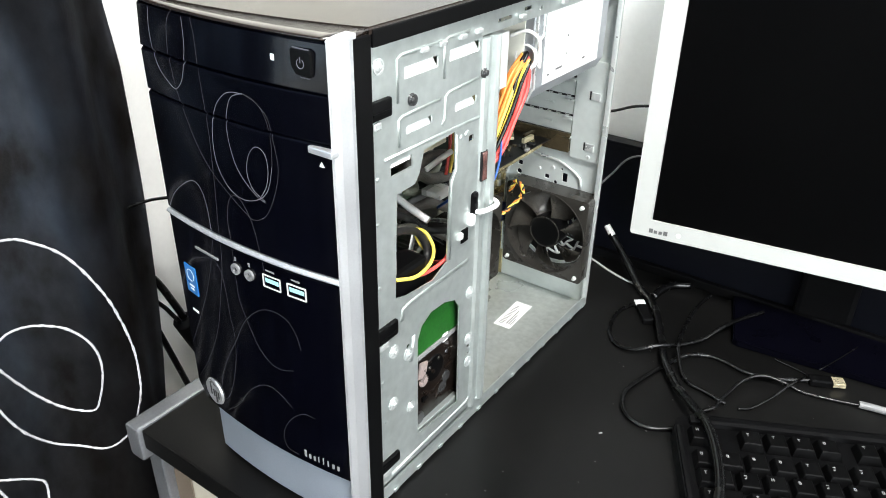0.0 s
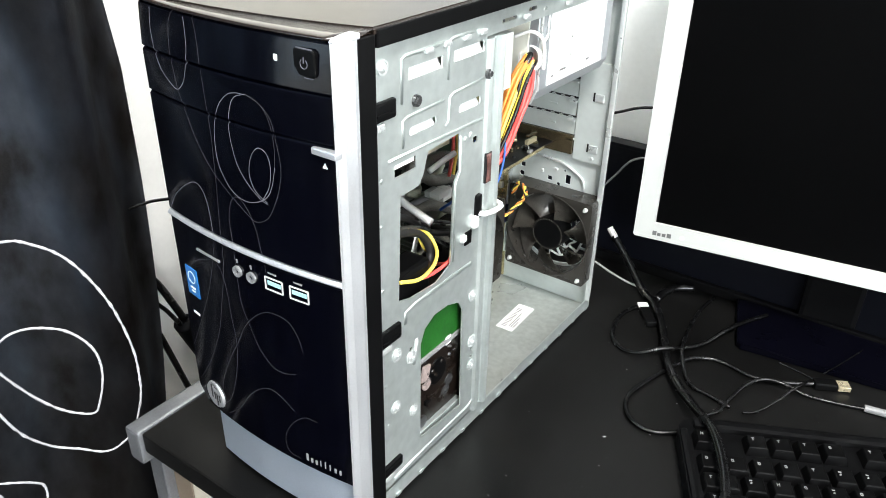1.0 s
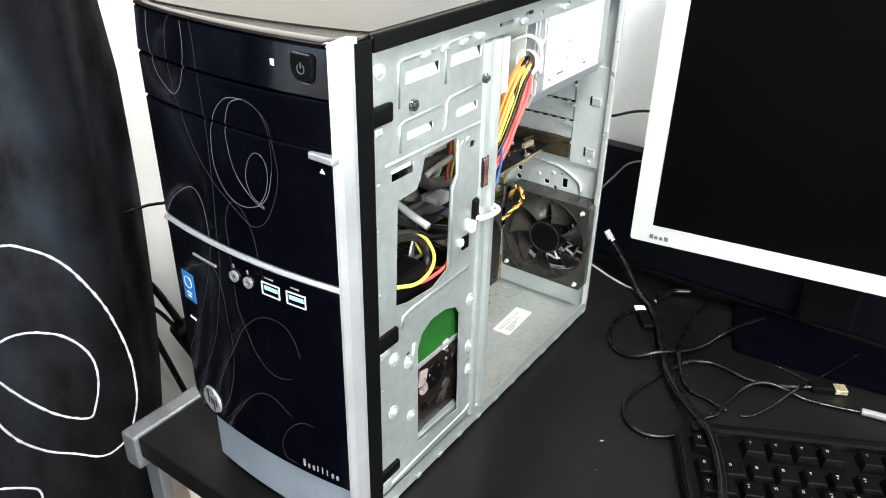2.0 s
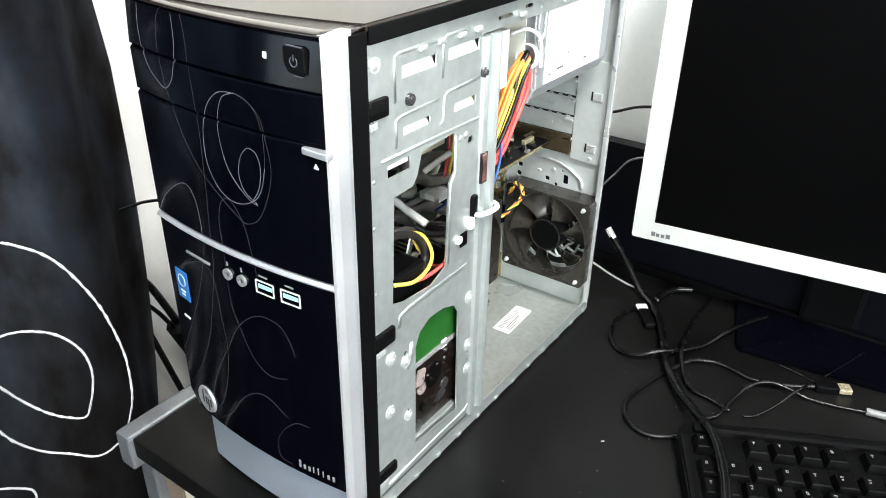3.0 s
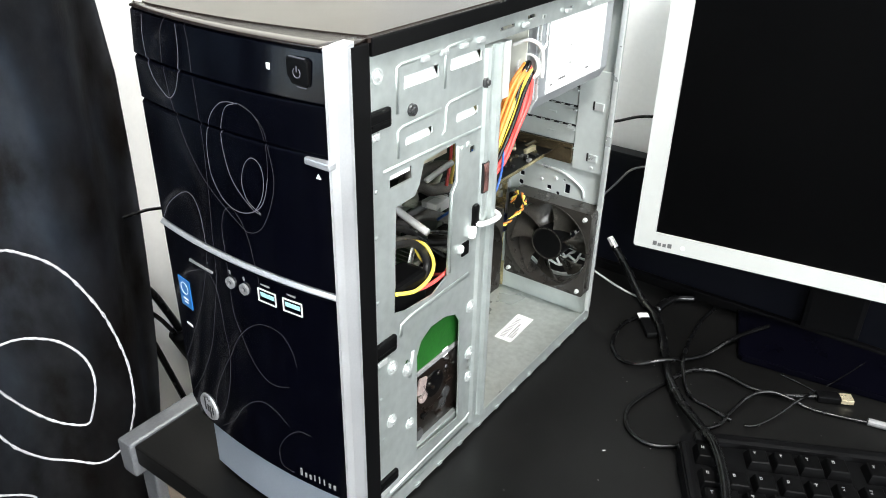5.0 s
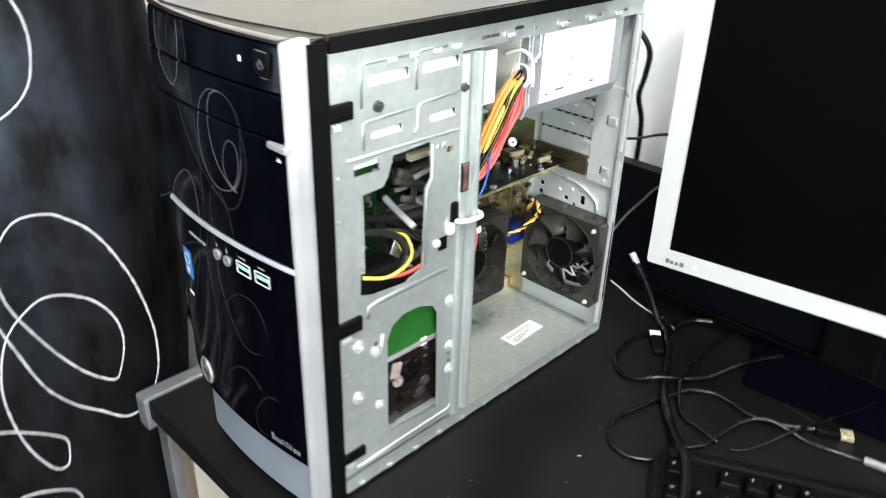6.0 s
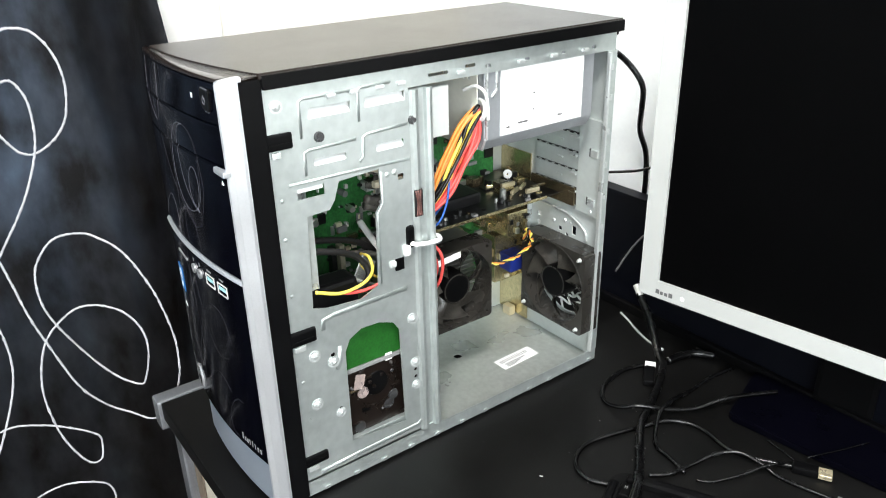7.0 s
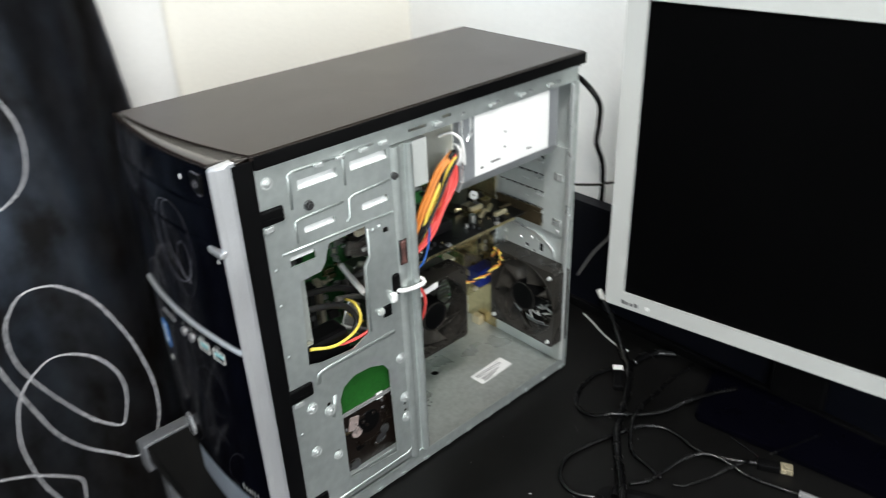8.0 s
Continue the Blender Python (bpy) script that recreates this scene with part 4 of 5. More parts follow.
for y, z, r, m in ((0.086, 0.826, 0.024, M_DISK), (0.086, 0.826, 0.013, M_BLACK), (0.0715, 0.8215, 0.0062, M_PINK), (0.1035, 0.806, 0.0055, M_SCREW), (0.088, 0.800, 0.004, M_DISK), (0.098, 0.798, 0.006, M_SCREW), (0.076, 0.798, 0.004, M_DISK), (0.066, 0.785, 0.006, M_SCREW), (0.104, 0.826, 0.004, M_DISK)):
    part("boss", disc(bmesh.new(), (-0.009, y, z), (1, 0, 0), r, r * 0.92, 0.0018 if r < 0.02 else 0.0008, 24), m, hdd)
rnd = random.Random(31)
for k in range(16):
    y, z = rnd.uniform(0.056, 0.106), rnd.uniform(0.782, 0.842)
    if k % 2:
        part("boss", disc(bmesh.new(), (-0.009, y, z), (1, 0, 0), rnd.uniform(0.0015, 0.0045), 0.0014, rnd.uniform(0.001, 0.004), 16), rnd.choice((M_DISK, M_DISK, M_DISK, M_SCREW)), hdd)
    else:
        part("rib", one_box((-0.009, y, z), (-0.009 + rnd.uniform(0.001, 0.003), y + rnd.uniform(0.004, 0.012), z + rnd.uniform(0.0015, 0.006)), 0.0006), rnd.choice((M_DISK, M_DISK, M_BLACK, M_BROWN)), hdd)
flag = part("spindle_flag", one_box((-0.0010, -0.0050, -0.0075), (0.0012, 0.0050, 0.0075), 0.0012), M_PINK, hdd, "pinkish bare metal flag")
flag.matrix_local = pose(-0.0062, 0.0675, 0.8355, -14)
part("serial_label", one_box((-0.0088, 0.0965, 0.846), (-0.0066, 0.1035, 0.8535)), M_PAPER, hdd, "small white label")
part("disk_tray", one_box((-0.040, 0.050, 0.7680), (-0.0040, 0.118, 0.7790), 0.001), M_ZINC, tower, "pale disk tray edge")
part("wire_block", one_box((-0.030, 0.030, 0.912), (-0.006, 0.074, 0.9405), 0.004), M_BLACK, tower, "black connector block")

# floor sticker
lab = part("floor_sticker", one_box((-0.0195, -0.0265, 0), (0.0, 0.0265, 0.0003)), M_PAPER, tower, "white printed sticker")
lab.matrix_local = pose(-0.0445, 0.3015, TB + 0.0017, 0, 0, 2)
for k in range(14):
    w = 0.0006 + 0.0008 * rnd.random()
    part("print_bar", one_box((-0.016, -0.022 + 0.0030 * k, 0.0003), (-0.0105, -0.022 + 0.0030 * k + w, 0.0005)), M_INK, lab)
for k in range(3):
    part("print_bar", one_box((-0.008 + 0.0025 * k, -0.020, 0.0003), (-0.0068 + 0.0025 * k, 0.010 - 0.008 * k, 0.0005)), M_INK, lab)

# front details
def on_front(x, out=0.0006, z=1.0):
    return front_y(x) - out + 0.08 * max(0.0, z - 1.0895)


def front_turn(x):
    """How far the bowed front is turned about the upright at x, in degrees."""
    return math.degrees(math.atan(0.014 * (x + 0.0825) / 0.0825 ** 2))


bx, bz = -0.0190, 1.1068
by = on_front(bx, 0.0, bz)
bm = bmesh.new()
outer = rect(bx - 0.0085, bz - 0.0078, bx + 0.0085, bz + 0.0078, 0.0028, 4)
inner = rect(bx - 0.0075, bz - 0.0068, bx + 0.0075, bz + 0.0068, 0.0022, 4)
rings = [[bm.verts.new((a, by + d, b)) for a, b in loop] for loop, d in ((outer, 0.002), (outer, -0.0006), (inner, -0.0012))]
for p, q in zip(rings, rings[1:]):
    for i in range(len(p)):
        bm.faces.new((p[i], p[(i + 1) % len(p)], q[(i + 1) % len(q)], q[i]))
bm.faces.new(rings[-1])
btn = part("power_button", bm, M_BLACK, tower, "square black power button")
# Grey bars drawn as the glow along the button's bevelled edges.
for z0, z1 in ((0.0076, 0.0082), (-0.0084, -0.0079)):
    part("button_rim", one_box((bx - 0.006, by - 0.0009, bz + z0), (bx + 0.006, by, bz + z1)), M_SWIRL, btn)
arc = [Vector((bx + 0.0027 * math.sin(a), by - 0.0013, bz - 0.0004 + 0.0027 * math.cos(a))) for a in (radians(35 + 290 * i / 24) for i in range(25))]
part("symbol", sweep(bmesh.new(), arc, 0.0003, 5), M_SWIRL, btn)
part("symbol", one_box((bx - 0.0003, by - 0.0016, bz), (bx + 0.0003, by - 0.0012, bz + 0.0034)), M_SWIRL, btn)
part("disk_symbol", one_box((-0.0414, on_front(-0.040, 0.0003, 1.107), 1.1050), (-0.0386, on_front(-0.040, 0, 1.107) + 0.001, 1.1087)), M_WHITE, tower)
part("eject_symbol", disc(bmesh.new(), (-0.0085, on_front(-0.0085, -0.0004), 1.0475), (0, -1, 0), 0.0022, 0.0022, 0.0008, 3), M_WHITE, tower)
for x in (-0.0580, -0.0360):
    s = part("usb_socket", plate(rect(-0.0082, -0.0052, 0.0082, 0.0052, 0.0006), [rect(-0.0072, -0.0042, 0.0072, 0.0042)], 0, 0.004, "y"), M_NICKEL, tower, "bright metal usb socket")
    s.matrix_local = pose(x, on_front(x, 0.0005), 0.9500, 0, 0, front_turn(x))
    part("tongue", one_box((-0.0062, 0.0004, -0.0010), (0.0062, 0.004, 0.0024)), M_USB, s, "turquoise socket tongue")
    part("dark_inside", one_box((-0.0070, 0.0020, -0.0040), (0.0070, 0.004, -0.0014)), M_NICKEL, s)
    part("print_bar", one_box((x - 0.005, on_front(x, 0.0004), 0.9580), (x + 0.003, on_front(x) + 0.001, 0.9592)), M_GREY, tower)
for x in (-0.0930, -0.0790):
    bm = ring(bmesh.new(), (x, on_front(x, -0.0005), 0.9490), (0, -1, 0), 0.0020, 0.0042, 0.0022, 24)
    j = part("audio_jack", bm, M_SATIN, tower, "bright metal audio jack")
    part("print_bar", one_box((x - 0.0008, on_front(x, 0.0003), 0.9555), (x + 0.0008, on_front(x) + 0.001, 0.9585)), M_GREY, tower)
c = part("card_slot", one_box((-0.0142, -0.0004, -0.0010), (0.0142, 0.002, 0.0010), 0.0006), M_SATIN, tower, "grey card reader slot")
c.matrix_local = pose(-0.1270, on_front(-0.1270, 0.0004), 0.9490, 0, 0, front_turn(-0.1270))
st = part("sticker", one_box((-0.008, -0.0003, -0.0125), (0.008, 0.0006, 0.0125), 0.0003), M_STICKER, tower, "small blue sticker")
st.matrix_local = pose(-0.1555, on_front(-0.1555, 0.0003), 0.9145, 0, 0, front_turn(-0.1555))
part("ring_mark", ring(bmesh.new(), (0, -0.0003, 0.004), (0, -1, 0), 0.0046, 0.0052, 0.0002, 24), M_PAPER, st)
for k, w in enumerate((0.0035, 0.0025)):
    part("print_bar", one_box((-w, -0.0005, -0.006 - 0.003 * k), (w, -0.0003, -0.0045 - 0.003 * k)), M_PAPER, st)
bd = part("badge", disc(bmesh.new(), (0, 0, 0), (0, -1, 0), 0.0125, 0.0115, 0.0018, 36), M_SATIN, tower, "round chrome badge")
bd.matrix_local = pose(-0.1465, on_front(-0.1465, -0.0003), 0.8100, 0, 0, front_turn(-0.1465))
for x0, z0, z1 in ((-0.0045, -0.004, 0.009), (-0.0005, -0.004, 0.003), (0.0025, -0.009, 0.003), (0.0060, -0.004, 0.003)):
    part("badge_bar", one_box((x0, -0.0021, z0), (x0 + 0.0016, -0.0017, z1)), M_CHIP, bd)
pb = part("print_bar", one_box((-0.0042, 0, -0.0010), (0.0042, 0.001, 0.0010)), M_PAPER, tower)
pb.matrix_local = pose(-0.1570, on_front(-0.1570, 0.0003), 0.8850, 0, 0, front_turn(-0.1570))
# plain bars in place of the model name
for k, h in enumerate((0.0065, 0.0040, 0.0040, 0.0055, 0.0062, 0.0055, 0.0040, 0.0040)):
    x = -0.0425 + 0.0043 * k
    part("print_bar", one_box((x, on_front(x, 0.0004), 0.8000), (x + (0.0009 if k in (3, 4, 5) else 0.0019), on_front(x) + 0.001, 0.8000 + h)), M_GREY, tower)
skins = []
for o in tower.children:
    if o.name.split(".")[0] in ("top_cover", "drive_cover", "front_door", "lower_panel"):
        skins.append(BVHTree.FromPolygons([v.co for v in o.data.vertices], [tuple(p.vertices) for p in o.data.polygons]))


def skin_y(x, z):
    hits = [t.ray_cast(Vector((x, -0.2, z)), Vector((0, 1, 0)))[0] for t in skins]
    return min((h.y for h in hits if h), default=None)


def swirl(strong, *pts):
    """A printed line on the front, broken where the panels part."""
    run = []
    for q in spline([(x, 0, z) for x, z in pts], 14) + [None]:
        y = skin_y(q.x, q.z) if q and -0.1728 < q.x < -0.001 else None
        if y is not None and y < -0.0235:
            run.append(Vector((q.x, y - 0.00012, q.z)))
            continue
        if len(run) > 3:
            part("swirl_line", sweep(bmesh.new(), run, 0.00028 if strong else 0.00023, 4, ((0, -1, 0), 0.00014)), M_SWIRL if strong else M_SWIRL_FAINT, tower)
        run = []


swirl(True, (-0.158, 1.118), (-0.159, 1.105), (-0.156, 1.091), (-0.151, 1.080), (-0.142, 1.073), (-0.134, 1.070), (-0.126, 1.076), (-0.121, 1.086), (-0.118, 1.098), (-0.118, 1.109), (-0.119, 1.118))
swirl(False, (-0.131, 1.120), (-0.136, 1.111), (-0.137, 1.095), (-0.135, 1.081), (-0.133, 1.070), (-0.127, 1.054), (-0.119, 1.037), (-0.107, 1.021), (-0.092, 1.009), (-0.077, 0.999), (-0.069, 0.995), (-0.059, 0.999), (-0.052, 1.008), (-0.045, 1.024), (-0.042, 1.039), (-0.044, 1.055), (-0.047, 1.069), (-0.055, 1.077), (-0.066, 1.081))
swirl(True, (-0.066, 1.0805), (-0.075, 1.080), (-0.083, 1.077), (-0.092, 1.068), (-0.098, 1.054), (-0.100, 1.038), (-0.098, 1.025), (-0.090, 1.013), (-0.079, 1.008), (-0.068, 1.009), (-0.057, 1.015), (-0.051, 1.024), (-0.047, 1.038))
swirl(False, (-0.047, 1.038), (-0.046, 1.051), (-0.047, 1.063), (-0.051, 1.073), (-0.058, 1.079), (-0.066, 1.081))
swirl(True, (-0.066, 1.081), (-0.076, 1.077), (-0.081, 1.069), (-0.084, 1.057), (-0.083, 1.043), (-0.079, 1.030), (-0.071, 1.020), (-0.062, 1.013), (-0.056, 1.011))
swirl(True, (-0.056, 1.012), (-0.065, 1.017), (-0.069, 1.024), (-0.0695, 1.032), (-0.066, 1.042), (-0.060, 1.048), (-0.054, 1.047), (-0.051, 1.041), (-0.051, 1.032), (-0.054, 1.022), (-0.060, 1.013))
swirl(False, (-0.095, 0.9715), (-0.0955, 0.980), (-0.095, 0.991), (-0.091, 1.003), (-0.085, 1.008), (-0.079, 1.006), (-0.073, 0.998), (-0.069, 0.987), (-0.067, 0.975), (-0.065, 0.966), (-0.064, 0.948))
swirl(False, (-0.110, 1.120), (-0.107, 1.109), (-0.105, 1.089), (-0.104, 1.069), (-0.103, 1.047), (-0.104, 1.023), (-0.105, 1.005), (-0.107, 0.981), (-0.108, 0.961), (-0.110, 0.943), (-0.118, 0.912), (-0.128, 0.880), (-0.147, 0.844), (-0.169, 0.814))
swirl(True, (-0.171, 0.972), (-0.160, 0.986), (-0.145, 0.998), (-0.132, 1.005), (-0.124, 1.004), (-0.119, 0.996), (-0.117, 0.984), (-0.1165, 0.970))
swirl(False, (-0.1165, 0.964), (-0.125, 0.937), (-0.137, 0.908), (-0.158, 0.870), (-0.172, 0.847))
swirl(False, (-0.152, 0.932), (-0.144, 0.938), (-0.126, 0.946), (-0.116, 0.945), (-0.111, 0.935), (-0.109, 0.921), (-0.108, 0.902), (-0.106, 0.885), (-0.109, 0.861), (-0.117, 0.834), (-0.126, 0.816), (-0.136, 0.807))
swirl(False, (-0.095, 0.979), (-0.095, 0.961), (-0.095, 0.939), (-0.094, 0.922), (-0.088, 0.906), (-0.080, 0.889), (-0.069, 0.878), (-0.058, 0.876), (-0.046, 0.880))
swirl(False, (-0.136, 0.817), (-0.129, 0.839), (-0.114, 0.867), (-0.104, 0.883), (-0.094, 0.901), (-0.082, 0.915), (-0.069, 0.924), (-0.057, 0.926), (-0.047, 0.923), (-0.040, 0.913), (-0.037, 0.902))
swirl(False, (-0.130, 0.800), (-0.113, 0.815), (-0.098, 0.836), (-0.084, 0.849), (-0.072, 0.854), (-0.061, 0.851), (-0.051, 0.844))
swirl(False, (-0.030, 0.843), (-0.041, 0.842), (-0.054, 0.830), (-0.062, 0.814), (-0.060, 0.800), (-0.049, 0.798))


# ---- wires inside the case ----
def wire(points, r, mat, name="wire", parent=None, label=""):
    return part(name, tube(points, r, 8, 8), mat, parent or tower, label, smooth=True)


rnd = random.Random(7)
loom = [M_ORANGE] * 6 + [M_CABLE] * 3 + [M_YELLOW, M_CABLE, M_YELLOW, M_RED, M_YELLOW, M_RED, M_YELLOW] + [M_RED] * 11
for k, mt in enumerate(loom):
    a, b = rnd.uniform(-1, 1), rnd.uniform(-1, 1)
    u, slack = k / (len(loom) - 1), 0.0025 * math.sin(9.7 * k)
    wire([(-0.012 + 0.003 * a, 0.2086, 1.060 + 0.004 * b),
          (-0.008 + 0.004 * a, 0.2055, 1.063 + 0.003 * b - 0.006 * u),
          (-0.009 + 0.005 * a, 0.189 + 0.016 * u, 1.052 - 0.016 * u + 0.002 * b),
          (-0.010 + 0.006 * a, 0.172 + 0.020 * u + 0.002 * b + slack, 1.022 - 0.008 * u),
          (-0.013 + 0.006 * a, 0.159 + 0.017 * u + 0.002 * b - slack, 0.996 - 0.006 * u),
          (-0.021 + 0.006 * a, 0.147 + 0.012 * u + 0.002 * b, 0.972),
          (-0.028 + 0.004 * a, 0.151 + 0.002 * a, 0.952)], 0.0017, mt)
for k, (mt, y) in enumerate(((M_RED, 0.170), (M_YELLOW, 0.176), (M_CABLE, 0.182))):
    wire([(-0.062, y, 1.040), (-0.058, y + 0.002, 1.020), (-0.052, y - 0.004, 0.99), (-0.05, y - 0.012, 0.965)], 0.0015, mt)
wire([(-0.075, 0.205, 0.985), (-0.06, 0.200, 0.978), (-0.045, 0.185, 0.972), (-0.042, 0.170, 0.965)], 0.0014, M_RED)
wire([(-0.030, 0.190, 1.010), (-0.026, 0.186, 0.990), (-0.030, 0.178, 0.968), (-0.045, 0.165, 0.945), (-0.06, 0.16, 0.93)], 0.0013, M_BLUE)
wire([(-0.014, 0.178, 1.012), (-0.006, 0.172, 1.000), (-0.005, 0.168, 0.982), (-0.007, 0.160, 0.966), (-0.020, 0.152, 0.955)], 0.0010, M_BLUE)
part("cable_tie", ring(bmesh.new(), (-0.0095, 0.2070, 1.0610), (0.1, 0.9, -0.2), 0.0090, 0.0106, 0.004), M_WHITE, tower, "white cable tie")
wire([(-0.020, 0.200, 1.078), (-0.008, 0.204, 1.083), (0.001, 0.2075, 1.078), (0.0030, 0.2090, 1.066), (0.0025, 0.2100, 1.054)], 0.0015, M_WHITE, "tie_tail")
bm = bmesh.new()
sweep(bm, spline([(0.0055, 0.126, 0.9595), (0.0058, 0.1385, 0.9570), (0.0050, 0.1525, 0.9565), (-0.004, 0.1550, 0.9570), (-0.012, 0.1400, 0.9580), (-0.004, 0.1245, 0.9595), (0.0055, 0.126, 0.9595)], 6), 0.0022, 8)
part("cable_tie", bm, M_WHITE, tower, "white cable tie round the post", smooth=True)
wire([(-0.030, 0.165, 1.000), (-0.028, 0.163, 0.975), (-0.032, 0.158, 0.945), (-0.038, 0.150, 0.925)], 0.0012, M_BLUE)
wire([(-0.003, 0.1010, 0.946), (-0.003, 0.0990, 0.942), (-0.004, 0.0950, 0.9300), (-0.006, 0.0830, 0.9255), (-0.006, 0.0630, 0.9280), (-0.012, 0.0530, 0.9310)], 0.0015, M_RED)
wire([(-0.050, 0.1030, 0.9370), (-0.030, 0.0990, 0.9430), (-0.020, 0.0970, 0.9370), (-0.012, 0.0890, 0.9330), (-0.006, 0.0740, 0.9310), (-0.003, 0.0540, 0.9320), (-0.003, 0.0320, 0.9400)], 0.0015, M_YELLOW)
wire([(-0.030, 0.0900, 0.9420), (-0.028, 0.0930, 0.9340), (-0.030, 0.1060, 0.9200)], 0.0014, M_YELLOW)
wire([(-0.010, 0.0260, 0.9760), (-0.013, 0.0380, 0.9715), (-0.019, 0.0650, 0.9610), (-0.024, 0.0860, 0.9475), (-0.022, 0.0940, 0.9300), (-0.017, 0.0790, 0.9215), (-0.020, 0.0600, 0.9200)], 0.0030, M_BLACK_SOFT, "sleeved_cable", label="thick black sleeved cable")
wire([(-0.040, 0.0300, 0.9720), (-0.050, 0.0850, 0.9560), (-0.060, 0.1190, 0.9360), (-0.060, 0.1440, 0.9150), (-0.050, 0.1600, 0.9110)], 0.0030, M_BLACK_SOFT, "sleeved_cable", label="thick black sleeved cable")
wire([(-0.060, 0.1180, 0.9840), (-0.060, 0.1320, 0.9790), (-0.060, 0.1430, 0.9815), (-0.060, 0.1610, 0.9800), (-0.060, 0.1800, 0.9730)], 0.0044, M_SLEEVE, "sleeved_cable", label="thick black sleeved cable")
wire([(-0.066, 0.1200, 0.9760), (-0.065, 0.1400, 0.9680), (-0.065, 0.1580, 0.9570), (-0.065, 0.1830, 0.9520)], 0.0052, M_SLEEVE, "sleeved_cable", label="thick black sleeved cable")
wire([(-0.070, 0.1240, 0.9430), (-0.070, 0.1440, 0.9420), (-0.070, 0.1710, 0.9410), (-0.070, 0.1870, 0.9390)], 0.0026, M_GREY, "grey_wire")
wire([(-0.075, 0.1200, 0.9340), (-0.075, 0.1350, 0.9320), (-0.075, 0.1560, 0.9310), (-0.075, 0.1780, 0.9240), (-0.075, 0.1980, 0.9130)], 0.0062, M_SLEEVE, "sleeved_cable", label="thick black sleeved cable")
wire([(-0.050, 0.1300, 0.9340), (-0.050, 0.1460, 0.9270), (-0.050, 0.1630, 0.9190)], 0.0020, M_CABLE)
wire([(-0.056, 0.0970, 0.9370), (-0.060, 0.1260, 0.9260), (-0.060, 0.1520, 0.9080), (-0.060, 0.1780, 0.8920)], 0.0032, M_SLEEVE, "sleeved_cable", label="thick black sleeved cable")
wire([(-0.062, 0.1150, 0.9330), (-0.060, 0.1310, 0.9240), (-0.060, 0.1550, 0.9040), (-0.060, 0.1780, 0.8840)], 0.0028, M_CABLE)
wire([(-0.035, 0.0770, 0.9280), (-0.035, 0.0940, 0.9170), (-0.035, 0.1110, 0.9070)], 0.0022, M_PALE, "pale_wire")
wire([(-0.0820, 0.1225, 0.9530), (-0.0600, 0.1195, 0.9470), (-0.0380, 0.1165, 0.9425)], 0.0032, M_WHITE, "white_sleeve")
wire([(-0.045, 0.1230, 0.9830), (-0.043, 0.1370, 0.9870), (-0.040, 0.1510, 0.9910)], 0.0024, M_WHITE, "white_sleeve")
wire([(-0.030, 0.150, 0.950), (-0.016, 0.166, 0.935), (-0.016, 0.170, 0.912), (-0.028, 0.166, 0.888), (-0.06, 0.15, 0.88)], 0.0016, M_RED)
wire([(-0.035, 0.150, 0.952), (-0.022, 0.164, 0.930), (-0.024, 0.168, 0.905), (-0.040, 0.158, 0.880)], 0.0016, M_RED)
part("cage_sheet", one_box((-0.0095, 0.0275, 0.9265), (-0.0080, 0.0385, 1.0065), 0.0004), M_ZINC_FLOOR, tower)
wire([(-0.085, 0.085, 1.020), (-0.070, 0.100, 1.010), (-0.055, 0.112, 1.016), (-0.05, 0.13, 1.01)], 0.0018, M_CREAM)
wire([(-0.085, 0.090, 1.024), (-0.070, 0.104, 1.014), (-0.055, 0.116, 1.020), (-0.05, 0.13, 1.014)], 0.0016, M_ORANGE)
ribbon = one_box((-0.0005, -0.016, -0.011), (0.0005, 0.016, 0.011), 0.0003)
for k in range(12):
    sweep(ribbon, [Vector((0.0006, -0.016, -0.0100 + 0.0018 * k)), Vector((0.0006, 0.016, -0.0100 + 0.0018 * k))], 0.0007, 5)
rb = part("ribbon_cable", ribbon, M_PALE, tower, "flat grey ribbon cable")
rb.matrix_local = pose(-0.0445, 0.1030, 0.9235, -36, 8, 28)
rnd = random.Random(52)
for k in range(13):
    z, x, d = 0.890 + 0.0095 * k, rnd.uniform(-0.105, -0.082), rnd.uniform(-0.010, 0.010)
    wire([(x, 0.144, z + d), (x + 0.006, 0.153, z + 0.5 * d), (x + rnd.uniform(-0.006, 0.008), 0.166, z), (x + 0.004, 0.182, z - d), (x - 0.004, 0.202, z - 1.4 * d)], rnd.uniform(0.0020, 0.0046), rnd.choice((M_SLEEVE, M_SLEEVE, M_OLIVE, M_PALE, M_GREY, M_OLIVE)), "slack_cable")
# The white also makes up for light that fails to reach the connectors.
part("connector", one_box((-0.066, 0.1560, 0.9400), (-0.054, 0.1690, 0.9500), 0.0012), M_WHITE, tower, "white plastic connector")
part("connector", one_box((-0.050, 0.1300, 0.9560), (-0.040, 0.1420, 0.9610), 0.0012), M_WHITE, tower, "white plastic connector")
part("connector", one_box((-0.064, 0.1420, 0.9480), (-0.052, 0.1550, 0.9540), 0.0012), M_PALE, tower, "grey plastic connector")
part("cage_lip", one_box((-0.052, 0.1200, 0.9970), (-0.046, 0.1520, 1.0030), 0.0008), M_CREAM, tower, "cream drive cage lip")
for x, y in ((-0.150, 0.015), (-0.012, 0.015), (-0.150, 0.360), (-0.008, 0.366)):
    part("foot", disc(bmesh.new(), (x, y, DESK + 0.0002), (0, 0, 1), 0.007, 0.0075, 0.0034, 16), M_BLACK_SOFT, tower, "black rubber foot")
